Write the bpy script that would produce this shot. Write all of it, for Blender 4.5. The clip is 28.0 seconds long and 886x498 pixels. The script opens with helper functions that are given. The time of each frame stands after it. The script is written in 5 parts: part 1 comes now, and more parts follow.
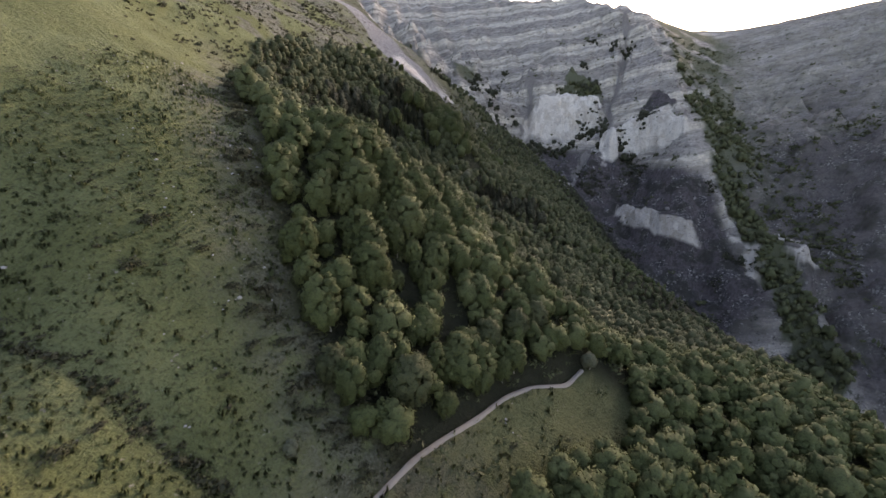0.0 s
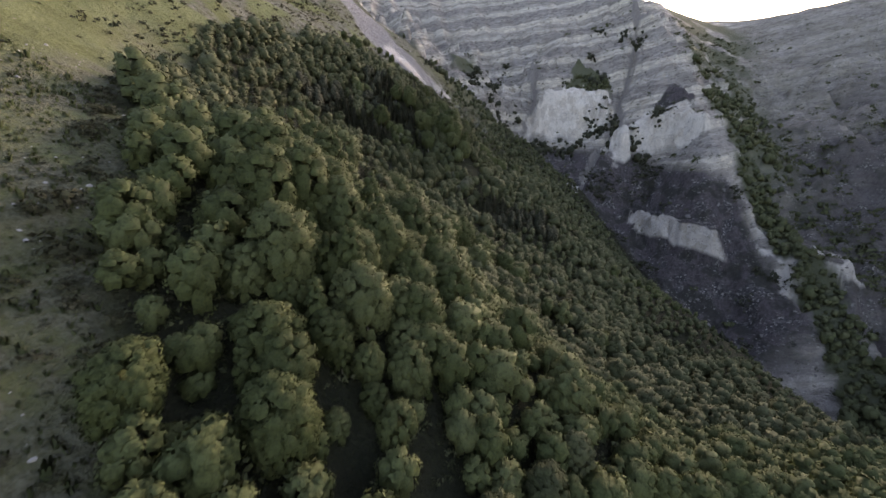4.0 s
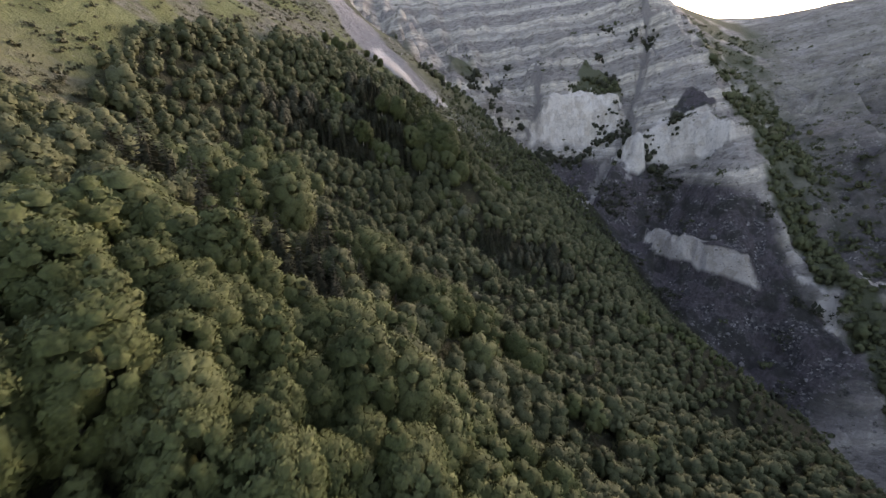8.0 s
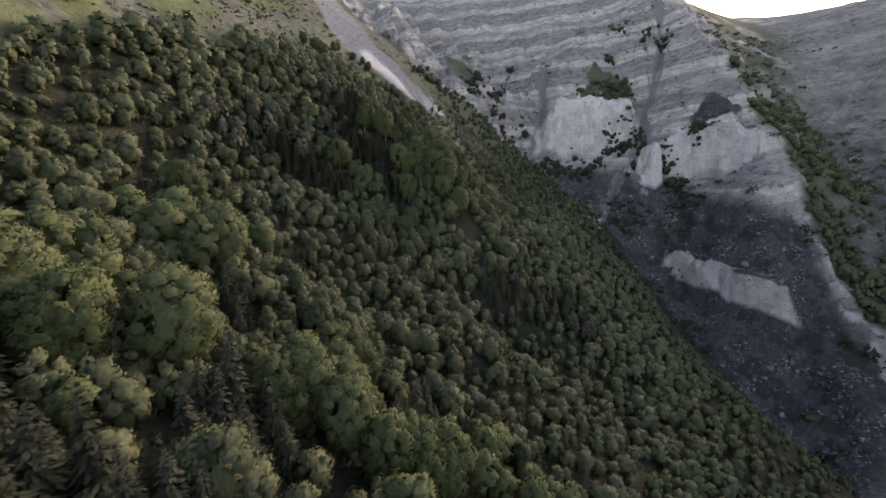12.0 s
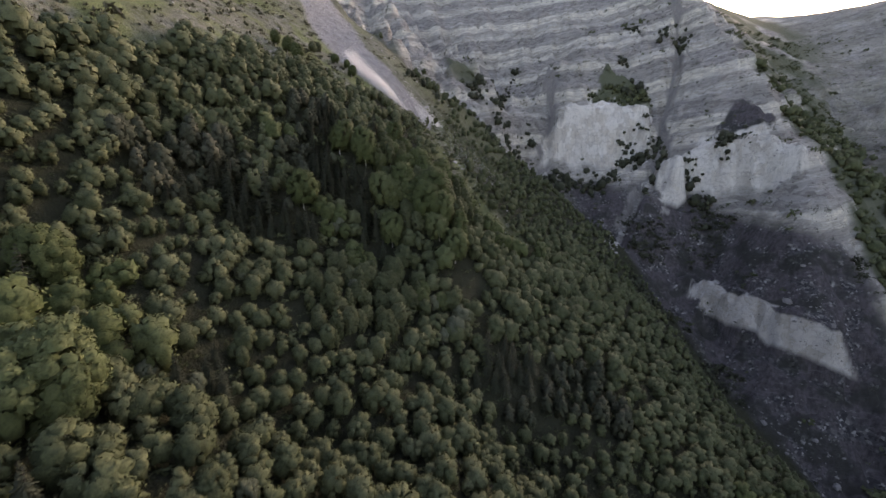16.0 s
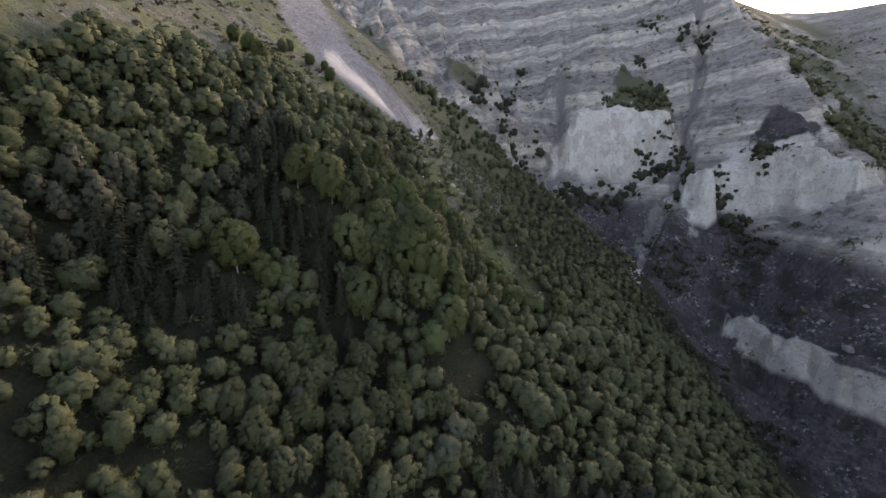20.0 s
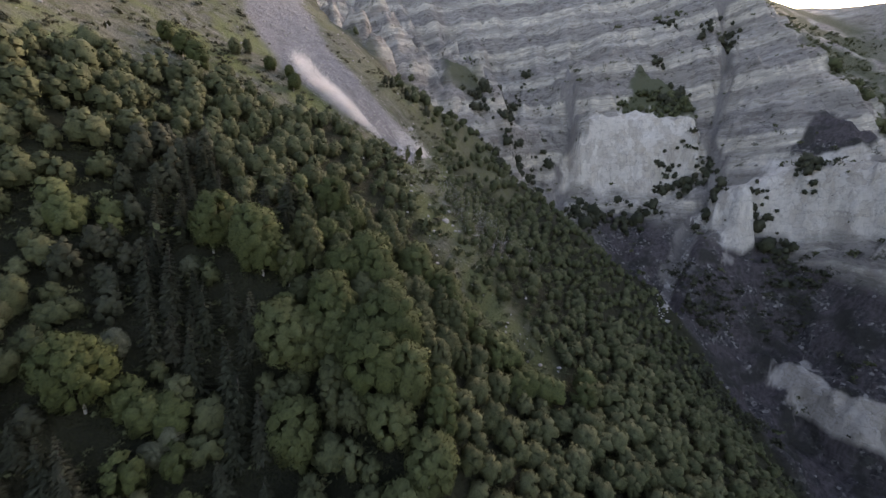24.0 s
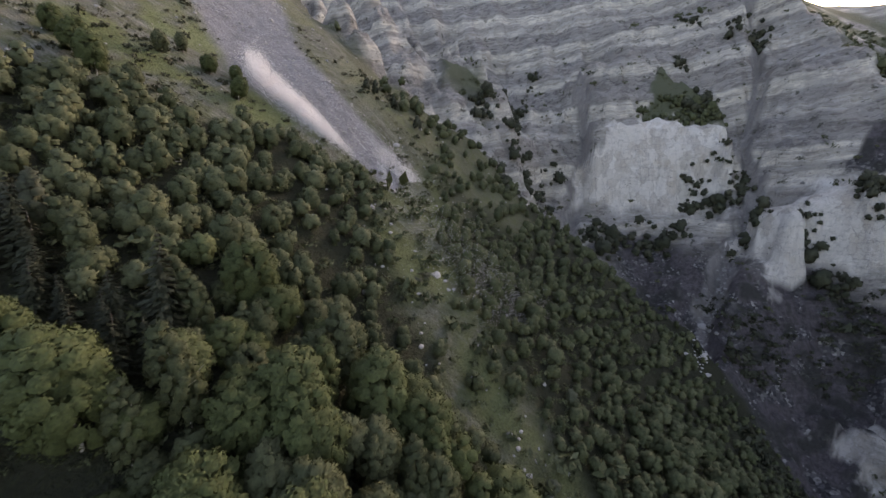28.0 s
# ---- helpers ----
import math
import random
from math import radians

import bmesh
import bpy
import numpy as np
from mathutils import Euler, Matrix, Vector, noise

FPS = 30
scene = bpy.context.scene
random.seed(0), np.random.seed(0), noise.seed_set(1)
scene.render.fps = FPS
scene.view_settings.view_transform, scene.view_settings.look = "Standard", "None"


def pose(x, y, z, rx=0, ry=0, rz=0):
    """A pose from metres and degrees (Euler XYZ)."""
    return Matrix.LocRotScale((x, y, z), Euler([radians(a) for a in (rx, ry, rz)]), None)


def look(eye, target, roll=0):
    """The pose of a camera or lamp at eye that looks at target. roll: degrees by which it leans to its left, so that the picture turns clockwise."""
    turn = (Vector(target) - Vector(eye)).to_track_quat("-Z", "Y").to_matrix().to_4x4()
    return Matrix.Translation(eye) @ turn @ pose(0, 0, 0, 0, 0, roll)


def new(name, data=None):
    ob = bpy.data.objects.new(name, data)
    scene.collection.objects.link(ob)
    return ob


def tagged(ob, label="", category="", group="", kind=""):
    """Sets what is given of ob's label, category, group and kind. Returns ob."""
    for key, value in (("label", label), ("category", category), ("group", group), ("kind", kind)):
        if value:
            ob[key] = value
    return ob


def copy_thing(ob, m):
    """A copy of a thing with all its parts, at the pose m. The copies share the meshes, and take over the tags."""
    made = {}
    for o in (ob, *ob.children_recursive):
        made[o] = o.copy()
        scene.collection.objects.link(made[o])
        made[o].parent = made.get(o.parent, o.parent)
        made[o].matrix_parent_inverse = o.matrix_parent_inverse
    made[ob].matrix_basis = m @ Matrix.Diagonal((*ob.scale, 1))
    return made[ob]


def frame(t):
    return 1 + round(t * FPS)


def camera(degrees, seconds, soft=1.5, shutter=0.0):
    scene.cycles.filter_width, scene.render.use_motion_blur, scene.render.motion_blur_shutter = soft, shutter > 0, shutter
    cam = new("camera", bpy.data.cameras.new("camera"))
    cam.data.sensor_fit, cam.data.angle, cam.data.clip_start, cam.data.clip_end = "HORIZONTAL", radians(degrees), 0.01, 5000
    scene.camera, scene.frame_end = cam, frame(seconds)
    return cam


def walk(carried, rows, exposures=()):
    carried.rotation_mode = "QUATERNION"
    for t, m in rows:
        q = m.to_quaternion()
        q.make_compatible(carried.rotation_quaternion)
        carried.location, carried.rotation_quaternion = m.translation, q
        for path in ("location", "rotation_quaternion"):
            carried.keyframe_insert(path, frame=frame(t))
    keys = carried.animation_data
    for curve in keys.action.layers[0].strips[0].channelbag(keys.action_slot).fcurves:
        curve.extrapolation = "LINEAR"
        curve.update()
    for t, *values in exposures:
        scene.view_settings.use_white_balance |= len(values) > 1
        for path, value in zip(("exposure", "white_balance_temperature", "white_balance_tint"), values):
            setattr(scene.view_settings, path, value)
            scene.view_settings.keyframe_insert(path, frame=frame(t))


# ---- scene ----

cam = camera(95.0, 28.0, soft=1.5, shutter=0.5)
PATH = [
    (0, (-3.57, -57.41, -13.62), (-4.65, 40.93, -31.73), -0.38),
    (1, (-3.17, -47.34, -12.97), (-4.14, 50.90, -31.61), -0.27),
    (2, (-2.61, -36.85, -11.09), (-3.52, 61.33, -30.08), -0.26),
    (3, (-1.87, -26.15, -8.54), (-2.76, 71.98, -27.75), -0.33),
    (4, (-0.94, -15.45, -5.49), (-1.83, 82.65, -24.85), -0.43),
    (5, (0.00, -4.84, -2.20), (-0.92, 93.25, -21.63), -0.55),
    (6, (0.84, 5.69, 1.16), (-0.11, 103.77, -18.30), -0.65),
    (7, (1.53, 16.15, 4.55), (0.55, 114.23, -14.93), -0.74),
    (8, (2.08, 26.47, 7.94), (1.08, 124.54, -11.55), -0.80),
    (9, (2.60, 36.55, 11.20), (1.57, 134.63, -8.31), -0.82),
    (10, (3.25, 46.47, 14.22), (2.20, 144.54, -5.30), -0.82),
    (11, (4.09, 56.39, 17.19), (3.02, 154.46, -2.38), -0.78),
    (12, (5.00, 66.38, 20.19), (3.90, 164.43, 0.57), -0.72),
    (13, (5.75, 76.45, 23.29), (4.62, 174.48, 3.60), -0.64),
    (14, (6.38, 86.61, 26.48), (5.21, 184.63, 6.71), -0.54),
    (15, (6.96, 96.88, 29.73), (5.74, 194.88, 9.86), -0.45),
    (16, (7.57, 107.24, 32.98), (6.27, 205.22, 13.02), -0.37),
    (17, (8.23, 117.59, 36.06), (6.84, 215.55, 16.01), -0.30),
    (18, (8.90, 127.92, 38.89), (7.39, 225.86, 18.75), -0.25),
    (19, (9.58, 138.24, 41.54), (7.95, 236.17, 21.33), -0.23),
    (20, (10.31, 148.57, 44.11), (8.51, 246.48, 23.85), -0.24),
    (21, (11.10, 158.76, 46.63), (9.13, 256.66, 26.35), -0.28),
    (22, (12.07, 168.80, 49.24), (9.91, 266.70, 28.96), -0.34),
    (23, (13.12, 178.71, 51.89), (10.76, 276.61, 31.65), -0.42),
    (24, (14.12, 188.54, 54.49), (11.55, 286.44, 34.30), -0.50),
    (25, (14.96, 198.38, 56.93), (12.20, 296.30, 36.84), -0.56),
    (26, (15.66, 208.30, 59.22), (12.75, 306.24, 39.23), -0.59),
    (27, (16.23, 218.34, 61.42), (13.21, 316.30, 41.54), -0.53),
    (28, (16.58, 228.47, 63.05), (13.52, 326.45, 43.28), -0.37),
]
EXPOSURE = 2.2
walk(cam, [(t, look(eye, target, roll)) for t, eye, target, roll in PATH], [(0, EXPOSURE, 8900, 23), (28, EXPOSURE, 8900, 23)])

# ---- light: the sun stands behind the far saddle, the whole valley lies in sky light ----
SUN_TURN, SUN_RISE = radians(35.5), radians(17.0)
world = bpy.data.worlds.new("sky")
scene.world = world
world.use_nodes = True
sky = world.node_tree.nodes.new("ShaderNodeTexSky")
sky.sky_type, sky.sun_disc = "NISHITA", False
sky.sun_elevation, sky.sun_rotation = SUN_RISE, SUN_TURN
sky.altitude, sky.air_density, sky.dust_density, sky.ozone_density = 1500, 0.8, 5.0, 1.0
back = world.node_tree.nodes["Background"]
back.inputs["Strength"].default_value = 0.15
world.node_tree.links.new(sky.outputs[0], back.inputs[0])
sun = new("sun", bpy.data.lights.new("sun", "SUN"))
sun.data.energy, sun.data.angle, sun.data.color = 1.9, radians(28), (1.0, 0.97, 0.92)
way = Vector((math.sin(SUN_TURN) * math.cos(SUN_RISE), math.cos(SUN_TURN) * math.cos(SUN_RISE), math.sin(SUN_RISE)))
sun.matrix_world = look((0, 0, 400), Vector((0, 0, 400)) - way)

# ---- materials ----
def material(name):
    m = bpy.data.materials.new(name)
    m.use_nodes = True
    return m, m.node_tree.nodes, m.node_tree.links, m.node_tree.nodes["Principled BSDF"]


def noise_node(nodes, links, scale, detail=4.0, rough=0.55, vector=None, stretch=None):
    n = nodes.new("ShaderNodeTexNoise")
    n.inputs["Scale"].default_value, n.inputs["Detail"].default_value, n.inputs["Roughness"].default_value = scale, detail, rough
    if vector is not None:
        if stretch:
            s = nodes.new("ShaderNodeMapping")
            s.inputs["Scale"].default_value = stretch
            links.new(vector, s.inputs["Vector"])
            vector = s.outputs["Vector"]
        links.new(vector, n.inputs["Vector"])
    return n.outputs["Fac"]


def ramp(nodes, links, fac, stops):
    r = nodes.new("ShaderNodeValToRGB")
    e = r.color_ramp.elements
    while len(e) < len(stops):
        e.new(0.5)
    for k, (p, c) in zip(e, stops):
        k.position, k.color = p, (*c, 1) if len(c) == 3 else c
    links.new(fac, r.inputs["Fac"])
    return r.outputs["Color"]


def mix(nodes, links, fac, a, b, how="MIX"):
    n = nodes.new("ShaderNodeMix")
    n.data_type, n.blend_type = "RGBA", how
    for value, socket in ((fac, n.inputs[0]), (a, n.inputs[6]), (b, n.inputs[7])):
        if isinstance(value, (int, float)):
            socket.default_value = value
        elif isinstance(value, tuple):
            socket.default_value = (*value, 1)
        else:
            links.new(value, socket)
    return n.outputs[2]


def calc(nodes, links, how, a, b=0.0, clamp=False):
    n = nodes.new("ShaderNodeMath")
    n.operation, n.use_clamp = how, clamp
    for value, socket in ((a, n.inputs[0]), (b, n.inputs[1])):
        if isinstance(value, (int, float)):
            socket.default_value = value
        else:
            links.new(value, socket)
    return n.outputs[0]


def bump(nodes, links, bsdf, height, strength, distance):
    b = nodes.new("ShaderNodeBump")
    b.inputs["Strength"].default_value, b.inputs["Distance"].default_value = strength, distance
    links.new(height, b.inputs["Height"])
    links.new(b.outputs["Normal"], bsdf.inputs["Normal"])


def attribute(nodes, name):
    a = nodes.new("ShaderNodeAttribute")
    a.attribute_name = name
    return a.outputs["Fac"]


def sharpen(nodes, links, value, low, high):
    n = nodes.new("ShaderNodeMapRange")
    n.inputs["From Min"].default_value, n.inputs["From Max"].default_value = low, high
    links.new(value, n.inputs["Value"])
    return n.outputs[0]


def ground_material():
    m, n, l, bsdf = material("hillside")
    at = n.new("ShaderNodeNewGeometry").outputs["Position"]
    fine, mid, large = noise_node(n, l, 1.7, 5, 0.65, at), noise_node(n, l, 0.22, 5, 0.6, at), noise_node(n, l, 0.035, 3, 0.5, at)
    # turf: tussocky grass with straw and bare stones
    grain = noise_node(n, l, 4.5, 4, 0.7, at)
    turf = mix(n, l, mid, (0.084, 0.098, 0.040), (0.160, 0.176, 0.076))
    turf = mix(n, l, sharpen(n, l, large, 0.42, 0.64), turf, (0.158, 0.176, 0.084))
    turf = mix(n, l, calc(n, l, "MULTIPLY", sharpen(n, l, fine, 0.50, 0.68), 0.7), turf, (0.046, 0.052, 0.024))
    turf = mix(n, l, calc(n, l, "MULTIPLY", sharpen(n, l, grain, 0.54, 0.74), 0.35), turf, (0.190, 0.188, 0.105))
    stony = sharpen(n, l, noise_node(n, l, 0.6, 5, 0.75, at), 0.63, 0.70)
    turf = mix(n, l, stony, turf, (0.27, 0.25, 0.20))
    heath = mix(n, l, sharpen(n, l, fine, 0.35, 0.65), (0.076, 0.079, 0.050), (0.170, 0.167, 0.120))
    turf = mix(n, l, calc(n, l, "MULTIPLY", attribute(n, "heath"), sharpen(n, l, mid, 0.30, 0.55)), turf, heath)
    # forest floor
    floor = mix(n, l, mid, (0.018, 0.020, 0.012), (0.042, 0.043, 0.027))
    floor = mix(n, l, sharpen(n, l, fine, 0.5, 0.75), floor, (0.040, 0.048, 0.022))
    # rock: pale limestone beds between dark marl, stained down the face
    bed = attribute(n, "bed")
    slow = noise_node(n, l, 0.05, 3, 0.6, at)
    warp = calc(n, l, "ADD", bed, calc(n, l, "ADD", calc(n, l, "MULTIPLY", calc(n, l, "SUBTRACT", mid, 0.5), 0.7), calc(n, l, "MULTIPLY", calc(n, l, "SUBTRACT", slow, 0.5), 7.0)))
    pile = calc(n, l, "FRACT", calc(n, l, "DIVIDE", warp, 120.0))
    stops, level = [], 0.0
    for thick, hard in BEDS:
        v = 0.215 + 0.48 * hard
        tone = (v * 1.07, v * 0.985, v * (0.90 - 0.07 * hard))
        stops += [((level + 0.06 * thick) / 120, tone), ((level + 0.94 * thick) / 120, tone)]
        level += thick
    beds = ramp(n, l, pile, stops)
    # layered grain: long along the beds, short across them, at two thicknesses
    apart = n.new("ShaderNodeSeparateXYZ")
    l.new(at, apart.inputs[0])

    def layered(run, across, detail):
        lay = n.new("ShaderNodeCombineXYZ")
        l.new(calc(n, l, "MULTIPLY", apart.outputs["X"], run), lay.inputs["X"])
        l.new(calc(n, l, "MULTIPLY", apart.outputs["Y"], run), lay.inputs["Y"])
        l.new(calc(n, l, "MULTIPLY", warp, across), lay.inputs["Z"])
        return noise_node(n, l, 1.0, detail, 0.66, lay.outputs[0])

    courses, layers = layered(0.022, 0.24, 3), layered(0.07, 1.0, 6)
    broken = sharpen(n, l, noise_node(n, l, 0.10, 6, 0.7, at), 0.42, 0.52)
    rough = noise_node(n, l, 0.45, 9, 0.74, at)
    streak = noise_node(n, l, 0.55, 7, 0.68, at, (1.0, 1.0, 0.13))
    rock = mix(n, l, calc(n, l, "MULTIPLY", sharpen(n, l, courses, 0.53, 0.57), 0.42), beds, (0.160, 0.148, 0.140))
    rock = mix(n, l, calc(n, l, "MULTIPLY", sharpen(n, l, courses, 0.43, 0.39), 0.45), rock, (0.56, 0.53, 0.48))
    rock = mix(n, l, calc(n, l, "MULTIPLY", calc(n, l, "MULTIPLY", sharpen(n, l, layers, 0.54, 0.60), broken), 0.42), rock, (0.110, 0.101, 0.096))
    rock = mix(n, l, calc(n, l, "MULTIPLY", calc(n, l, "MULTIPLY", sharpen(n, l, layers, 0.44, 0.38), broken), 0.35), rock, (0.56, 0.53, 0.485))
    rock = mix(n, l, calc(n, l, "MULTIPLY", sharpen(n, l, rough, 0.44, 0.35), 0.5), rock, (0.105, 0.095, 0.090))
    rock = mix(n, l, calc(n, l, "MULTIPLY", sharpen(n, l, rough, 0.57, 0.68), 0.45), rock, (0.50, 0.48, 0.45))
    rock = mix(n, l, calc(n, l, "MULTIPLY", sharpen(n, l, streak, 0.57, 0.70), 0.4), rock, (0.130, 0.112, 0.104))
    rock = mix(n, l, calc(n, l, "MULTIPLY", sharpen(n, l, slow, 0.54, 0.64), 0.4), rock, (0.275, 0.232, 0.200))
    # broken blocks along the beds, each of its own shade
    piece = n.new("ShaderNodeCombineXYZ")
    l.new(calc(n, l, "MULTIPLY", apart.outputs["X"], 0.17), piece.inputs["X"])
    l.new(calc(n, l, "MULTIPLY", apart.outputs["Y"], 0.17), piece.inputs["Y"])
    l.new(calc(n, l, "MULTIPLY", warp, 0.42), piece.inputs["Z"])
    cell = n.new("ShaderNodeTexVoronoi")
    cell.inputs["Scale"].default_value, cell.inputs["Detail"].default_value = 1.0, 2.0
    l.new(piece.outputs[0], cell.inputs["Vector"])
    cell_shade = n.new("ShaderNodeSeparateColor")
    l.new(cell.outputs["Color"], cell_shade.inputs[0])
    dim, lit = sharpen(n, l, cell_shade.outputs[0], 0.55, 0.95), sharpen(n, l, cell_shade.outputs[1], 0.60, 0.95)
    rock = mix(n, l, calc(n, l, "MULTIPLY", dim, 0.3), rock, (0.120, 0.110, 0.103))
    rock = mix(n, l, calc(n, l, "MULTIPLY", lit, 0.28), rock, (0.56, 0.53, 0.485))
    # dark ledge plants that double as shadow blotches put into the rock colour
    herb_shade = sharpen(n, l, noise_node(n, l, 0.14, 7, 0.74, at), 0.585, 0.63)
    rock = mix(n, l, calc(n, l, "MULTIPLY", herb_shade, 0.85), rock, (0.055, 0.060, 0.040))
    # rubble: broken blocks, each of its own shade
    rubble = n.new("ShaderNodeTexVoronoi")
    rubble.inputs["Scale"].default_value = 0.75
    l.new(at, rubble.inputs["Vector"])
    shade = n.new("ShaderNodeSeparateColor")
    l.new(rubble.outputs["Color"], shade.inputs[0])
    blocks = ramp(n, l, shade.outputs[0], [(0.0, (0.040, 0.039, 0.042)), (0.6, (0.085, 0.082, 0.086)), (0.85, (0.15, 0.145, 0.14)), (1.0, (0.32, 0.31, 0.295))])
    marl = mix(n, l, sharpen(n, l, streak, 0.35, 0.65), (0.056, 0.049, 0.053), (0.118, 0.106, 0.110))
    marl = mix(n, l, calc(n, l, "MULTIPLY", sharpen(n, l, layers, 0.55, 0.66), 0.45), marl, (0.155, 0.148, 0.150))
    marl = mix(n, l, sharpen(n, l, noise_node(n, l, 0.07, 5, 0.65, at), 0.50, 0.56), marl, blocks)
    marl = mix(n, l, calc(n, l, "MULTIPLY", sharpen(n, l, slow, 0.52, 0.60), 0.8), marl, (0.042, 0.044, 0.038))
    slope = mix(n, l, sharpen(n, l, rough, 0.36, 0.64), (0.190, 0.175, 0.158), (0.450, 0.425, 0.390))
    slope = mix(n, l, calc(n, l, "MULTIPLY", sharpen(n, l, slow, 0.36, 0.58), 0.75), slope, (0.200, 0.192, 0.140))
    slope = mix(n, l, calc(n, l, "MULTIPLY", sharpen(n, l, streak, 0.50, 0.62), 0.5), slope, (0.120, 0.112, 0.104))
    slope = mix(n, l, calc(n, l, "MULTIPLY", calc(n, l, "MULTIPLY", sharpen(n, l, courses, 0.52, 0.56), broken), 0.5), slope, (0.135, 0.126, 0.118))
    slope = mix(n, l, calc(n, l, "MULTIPLY", sharpen(n, l, noise_node(n, l, 0.028, 7, 0.68, at), 0.52, 0.60), 0.65), slope, (0.085, 0.082, 0.070))
    slope = mix(n, l, calc(n, l, "MULTIPLY", dim, 0.22), slope, (0.130, 0.122, 0.108))
    slope = mix(n, l, calc(n, l, "MULTIPLY", lit, 0.14), slope, (0.46, 0.435, 0.395))
    # the same plant and shadow blotches, coloured onto the rubbly slope
    slope = mix(n, l, calc(n, l, "MULTIPLY", herb_shade, 0.8), slope, (0.070, 0.074, 0.048))
    rock = mix(n, l, calc(n, l, "MULTIPLY", attribute(n, "worn"), 0.75), rock, slope)
    rock = mix(n, l, attribute(n, "marl"), rock, marl)
    debris = mix(n, l, sharpen(n, l, streak, 0.30, 0.70), (0.200, 0.186, 0.178), (0.295, 0.276, 0.258))
    debris = mix(n, l, calc(n, l, "MULTIPLY", sharpen(n, l, rough, 0.44, 0.36), 0.5), debris, (0.12, 0.112, 0.112))
    rock = mix(n, l, attribute(n, "chute"), rock, debris)
    pale = calc(n, l, "MULTIPLY", attribute(n, "pale"), sharpen(n, l, attribute(n, "rise"), 0.0, 1.0))
    face = mix(n, l, sharpen(n, l, streak, 0.30, 0.70), (0.80, 0.755, 0.69), (0.54, 0.49, 0.425))
    face = mix(n, l, calc(n, l, "MULTIPLY", sharpen(n, l, slow, 0.44, 0.58), 0.7), face, (0.56, 0.49, 0.405))
    face = mix(n, l, calc(n, l, "MULTIPLY", sharpen(n, l, layers, 0.55, 0.62), 0.35), face, (0.33, 0.31, 0.29))
    joints = noise_node(n, l, 0.9, 6, 0.7, at, (1.0, 1.0, 0.05))
    face = mix(n, l, calc(n, l, "MULTIPLY", sharpen(n, l, joints, 0.57, 0.63), 0.5), face, (0.24, 0.23, 0.22))
    face = mix(n, l, calc(n, l, "MULTIPLY", sharpen(n, l, rough, 0.42, 0.34), 0.7), face, (0.20, 0.19, 0.18))
    # the wall breaks into upright blocks, each of its own shade, with open cracks between
    tall = n.new("ShaderNodeMapping")
    tall.inputs["Scale"].default_value = (0.16, 0.16, 0.09)
    shake = n.new("ShaderNodeVectorMath")
    shake.operation = "ADD"
    wander = n.new("ShaderNodeTexNoise")
    wander.inputs["Scale"].default_value, wander.inputs["Detail"].default_value = 0.25, 5.0
    l.new(at, wander.inputs["Vector"])
    stretch = n.new("ShaderNodeVectorMath")
    stretch.operation = "SCALE"
    stretch.inputs["Scale"].default_value = 9.0
    l.new(wander.outputs["Color"], stretch.inputs[0])
    l.new(at, shake.inputs[0])
    l.new(stretch.outputs[0], shake.inputs[1])
    l.new(shake.outputs[0], tall.inputs["Vector"])
    crack, block = n.new("ShaderNodeTexVoronoi"), n.new("ShaderNodeTexVoronoi")
    crack.feature = "DISTANCE_TO_EDGE"
    for v in (crack, block):
        v.inputs["Scale"].default_value, v.inputs["Detail"].default_value = 1.0, 1.0
        l.new(tall.outputs[0], v.inputs["Vector"])
    part_shade = n.new("ShaderNodeSeparateColor")
    l.new(block.outputs["Color"], part_shade.inputs[0])
    face = mix(n, l, calc(n, l, "MULTIPLY", sharpen(n, l, part_shade.outputs[0], 0.45, 0.95), 0.35), face, (0.43, 0.40, 0.36))
    face = mix(n, l, calc(n, l, "MULTIPLY", sharpen(n, l, part_shade.outputs[1], 0.4, 0.9), 0.5), face, (0.84, 0.81, 0.76))
    face = mix(n, l, calc(n, l, "MULTIPLY", sharpen(n, l, crack.outputs["Distance"], 0.035, 0.0), 0.3), face, (0.22, 0.21, 0.20))
    courses_of = n.new("ShaderNodeTexBrick")
    courses_of.inputs["Scale"].default_value, courses_of.inputs["Brick Width"].default_value, courses_of.inputs["Row Height"].default_value = 1.0, 11.0, 6.5
    courses_of.inputs["Mortar Size"].default_value, courses_of.inputs["Mortar Smooth"].default_value = 0.16, 0.6
    lay = n.new("ShaderNodeCombineXYZ")
    shifted = n.new("ShaderNodeSeparateXYZ")
    l.new(shake.outputs[0], shifted.inputs[0])
    l.new(calc(n, l, "ADD", apart.outputs["X"], calc(n, l, "MULTIPLY", shifted.outputs["Y"], 0.35)), lay.inputs["X"])
    l.new(calc(n, l, "ADD", shifted.outputs["Z"], calc(n, l, "MULTIPLY", apart.outputs["X"], -0.05)), lay.inputs["Y"])
    l.new(lay.outputs[0], courses_of.inputs["Vector"])
    face = mix(n, l, calc(n, l, "MULTIPLY", courses_of.outputs["Fac"], calc(n, l, "MULTIPLY", sharpen(n, l, mid, 0.38, 0.6), 0.6)), face, (0.24, 0.225, 0.205))
    rock = mix(n, l, pale, rock, face)
    # loose scree
    scree = mix(n, l, sharpen(n, l, fine, 0.3, 0.7), (0.145, 0.144, 0.152), (0.300, 0.297, 0.305))
    scree = mix(n, l, calc(n, l, "MULTIPLY", sharpen(n, l, grain, 0.55, 0.7), 0.5), scree, (0.37, 0.365, 0.37))
    scree = mix(n, l, calc(n, l, "MULTIPLY", sharpen(n, l, noise_node(n, l, 0.25, 5, 0.65, at, (1, 1, 0.2)), 0.48, 0.62), 0.6), scree, (0.160, 0.157, 0.160))
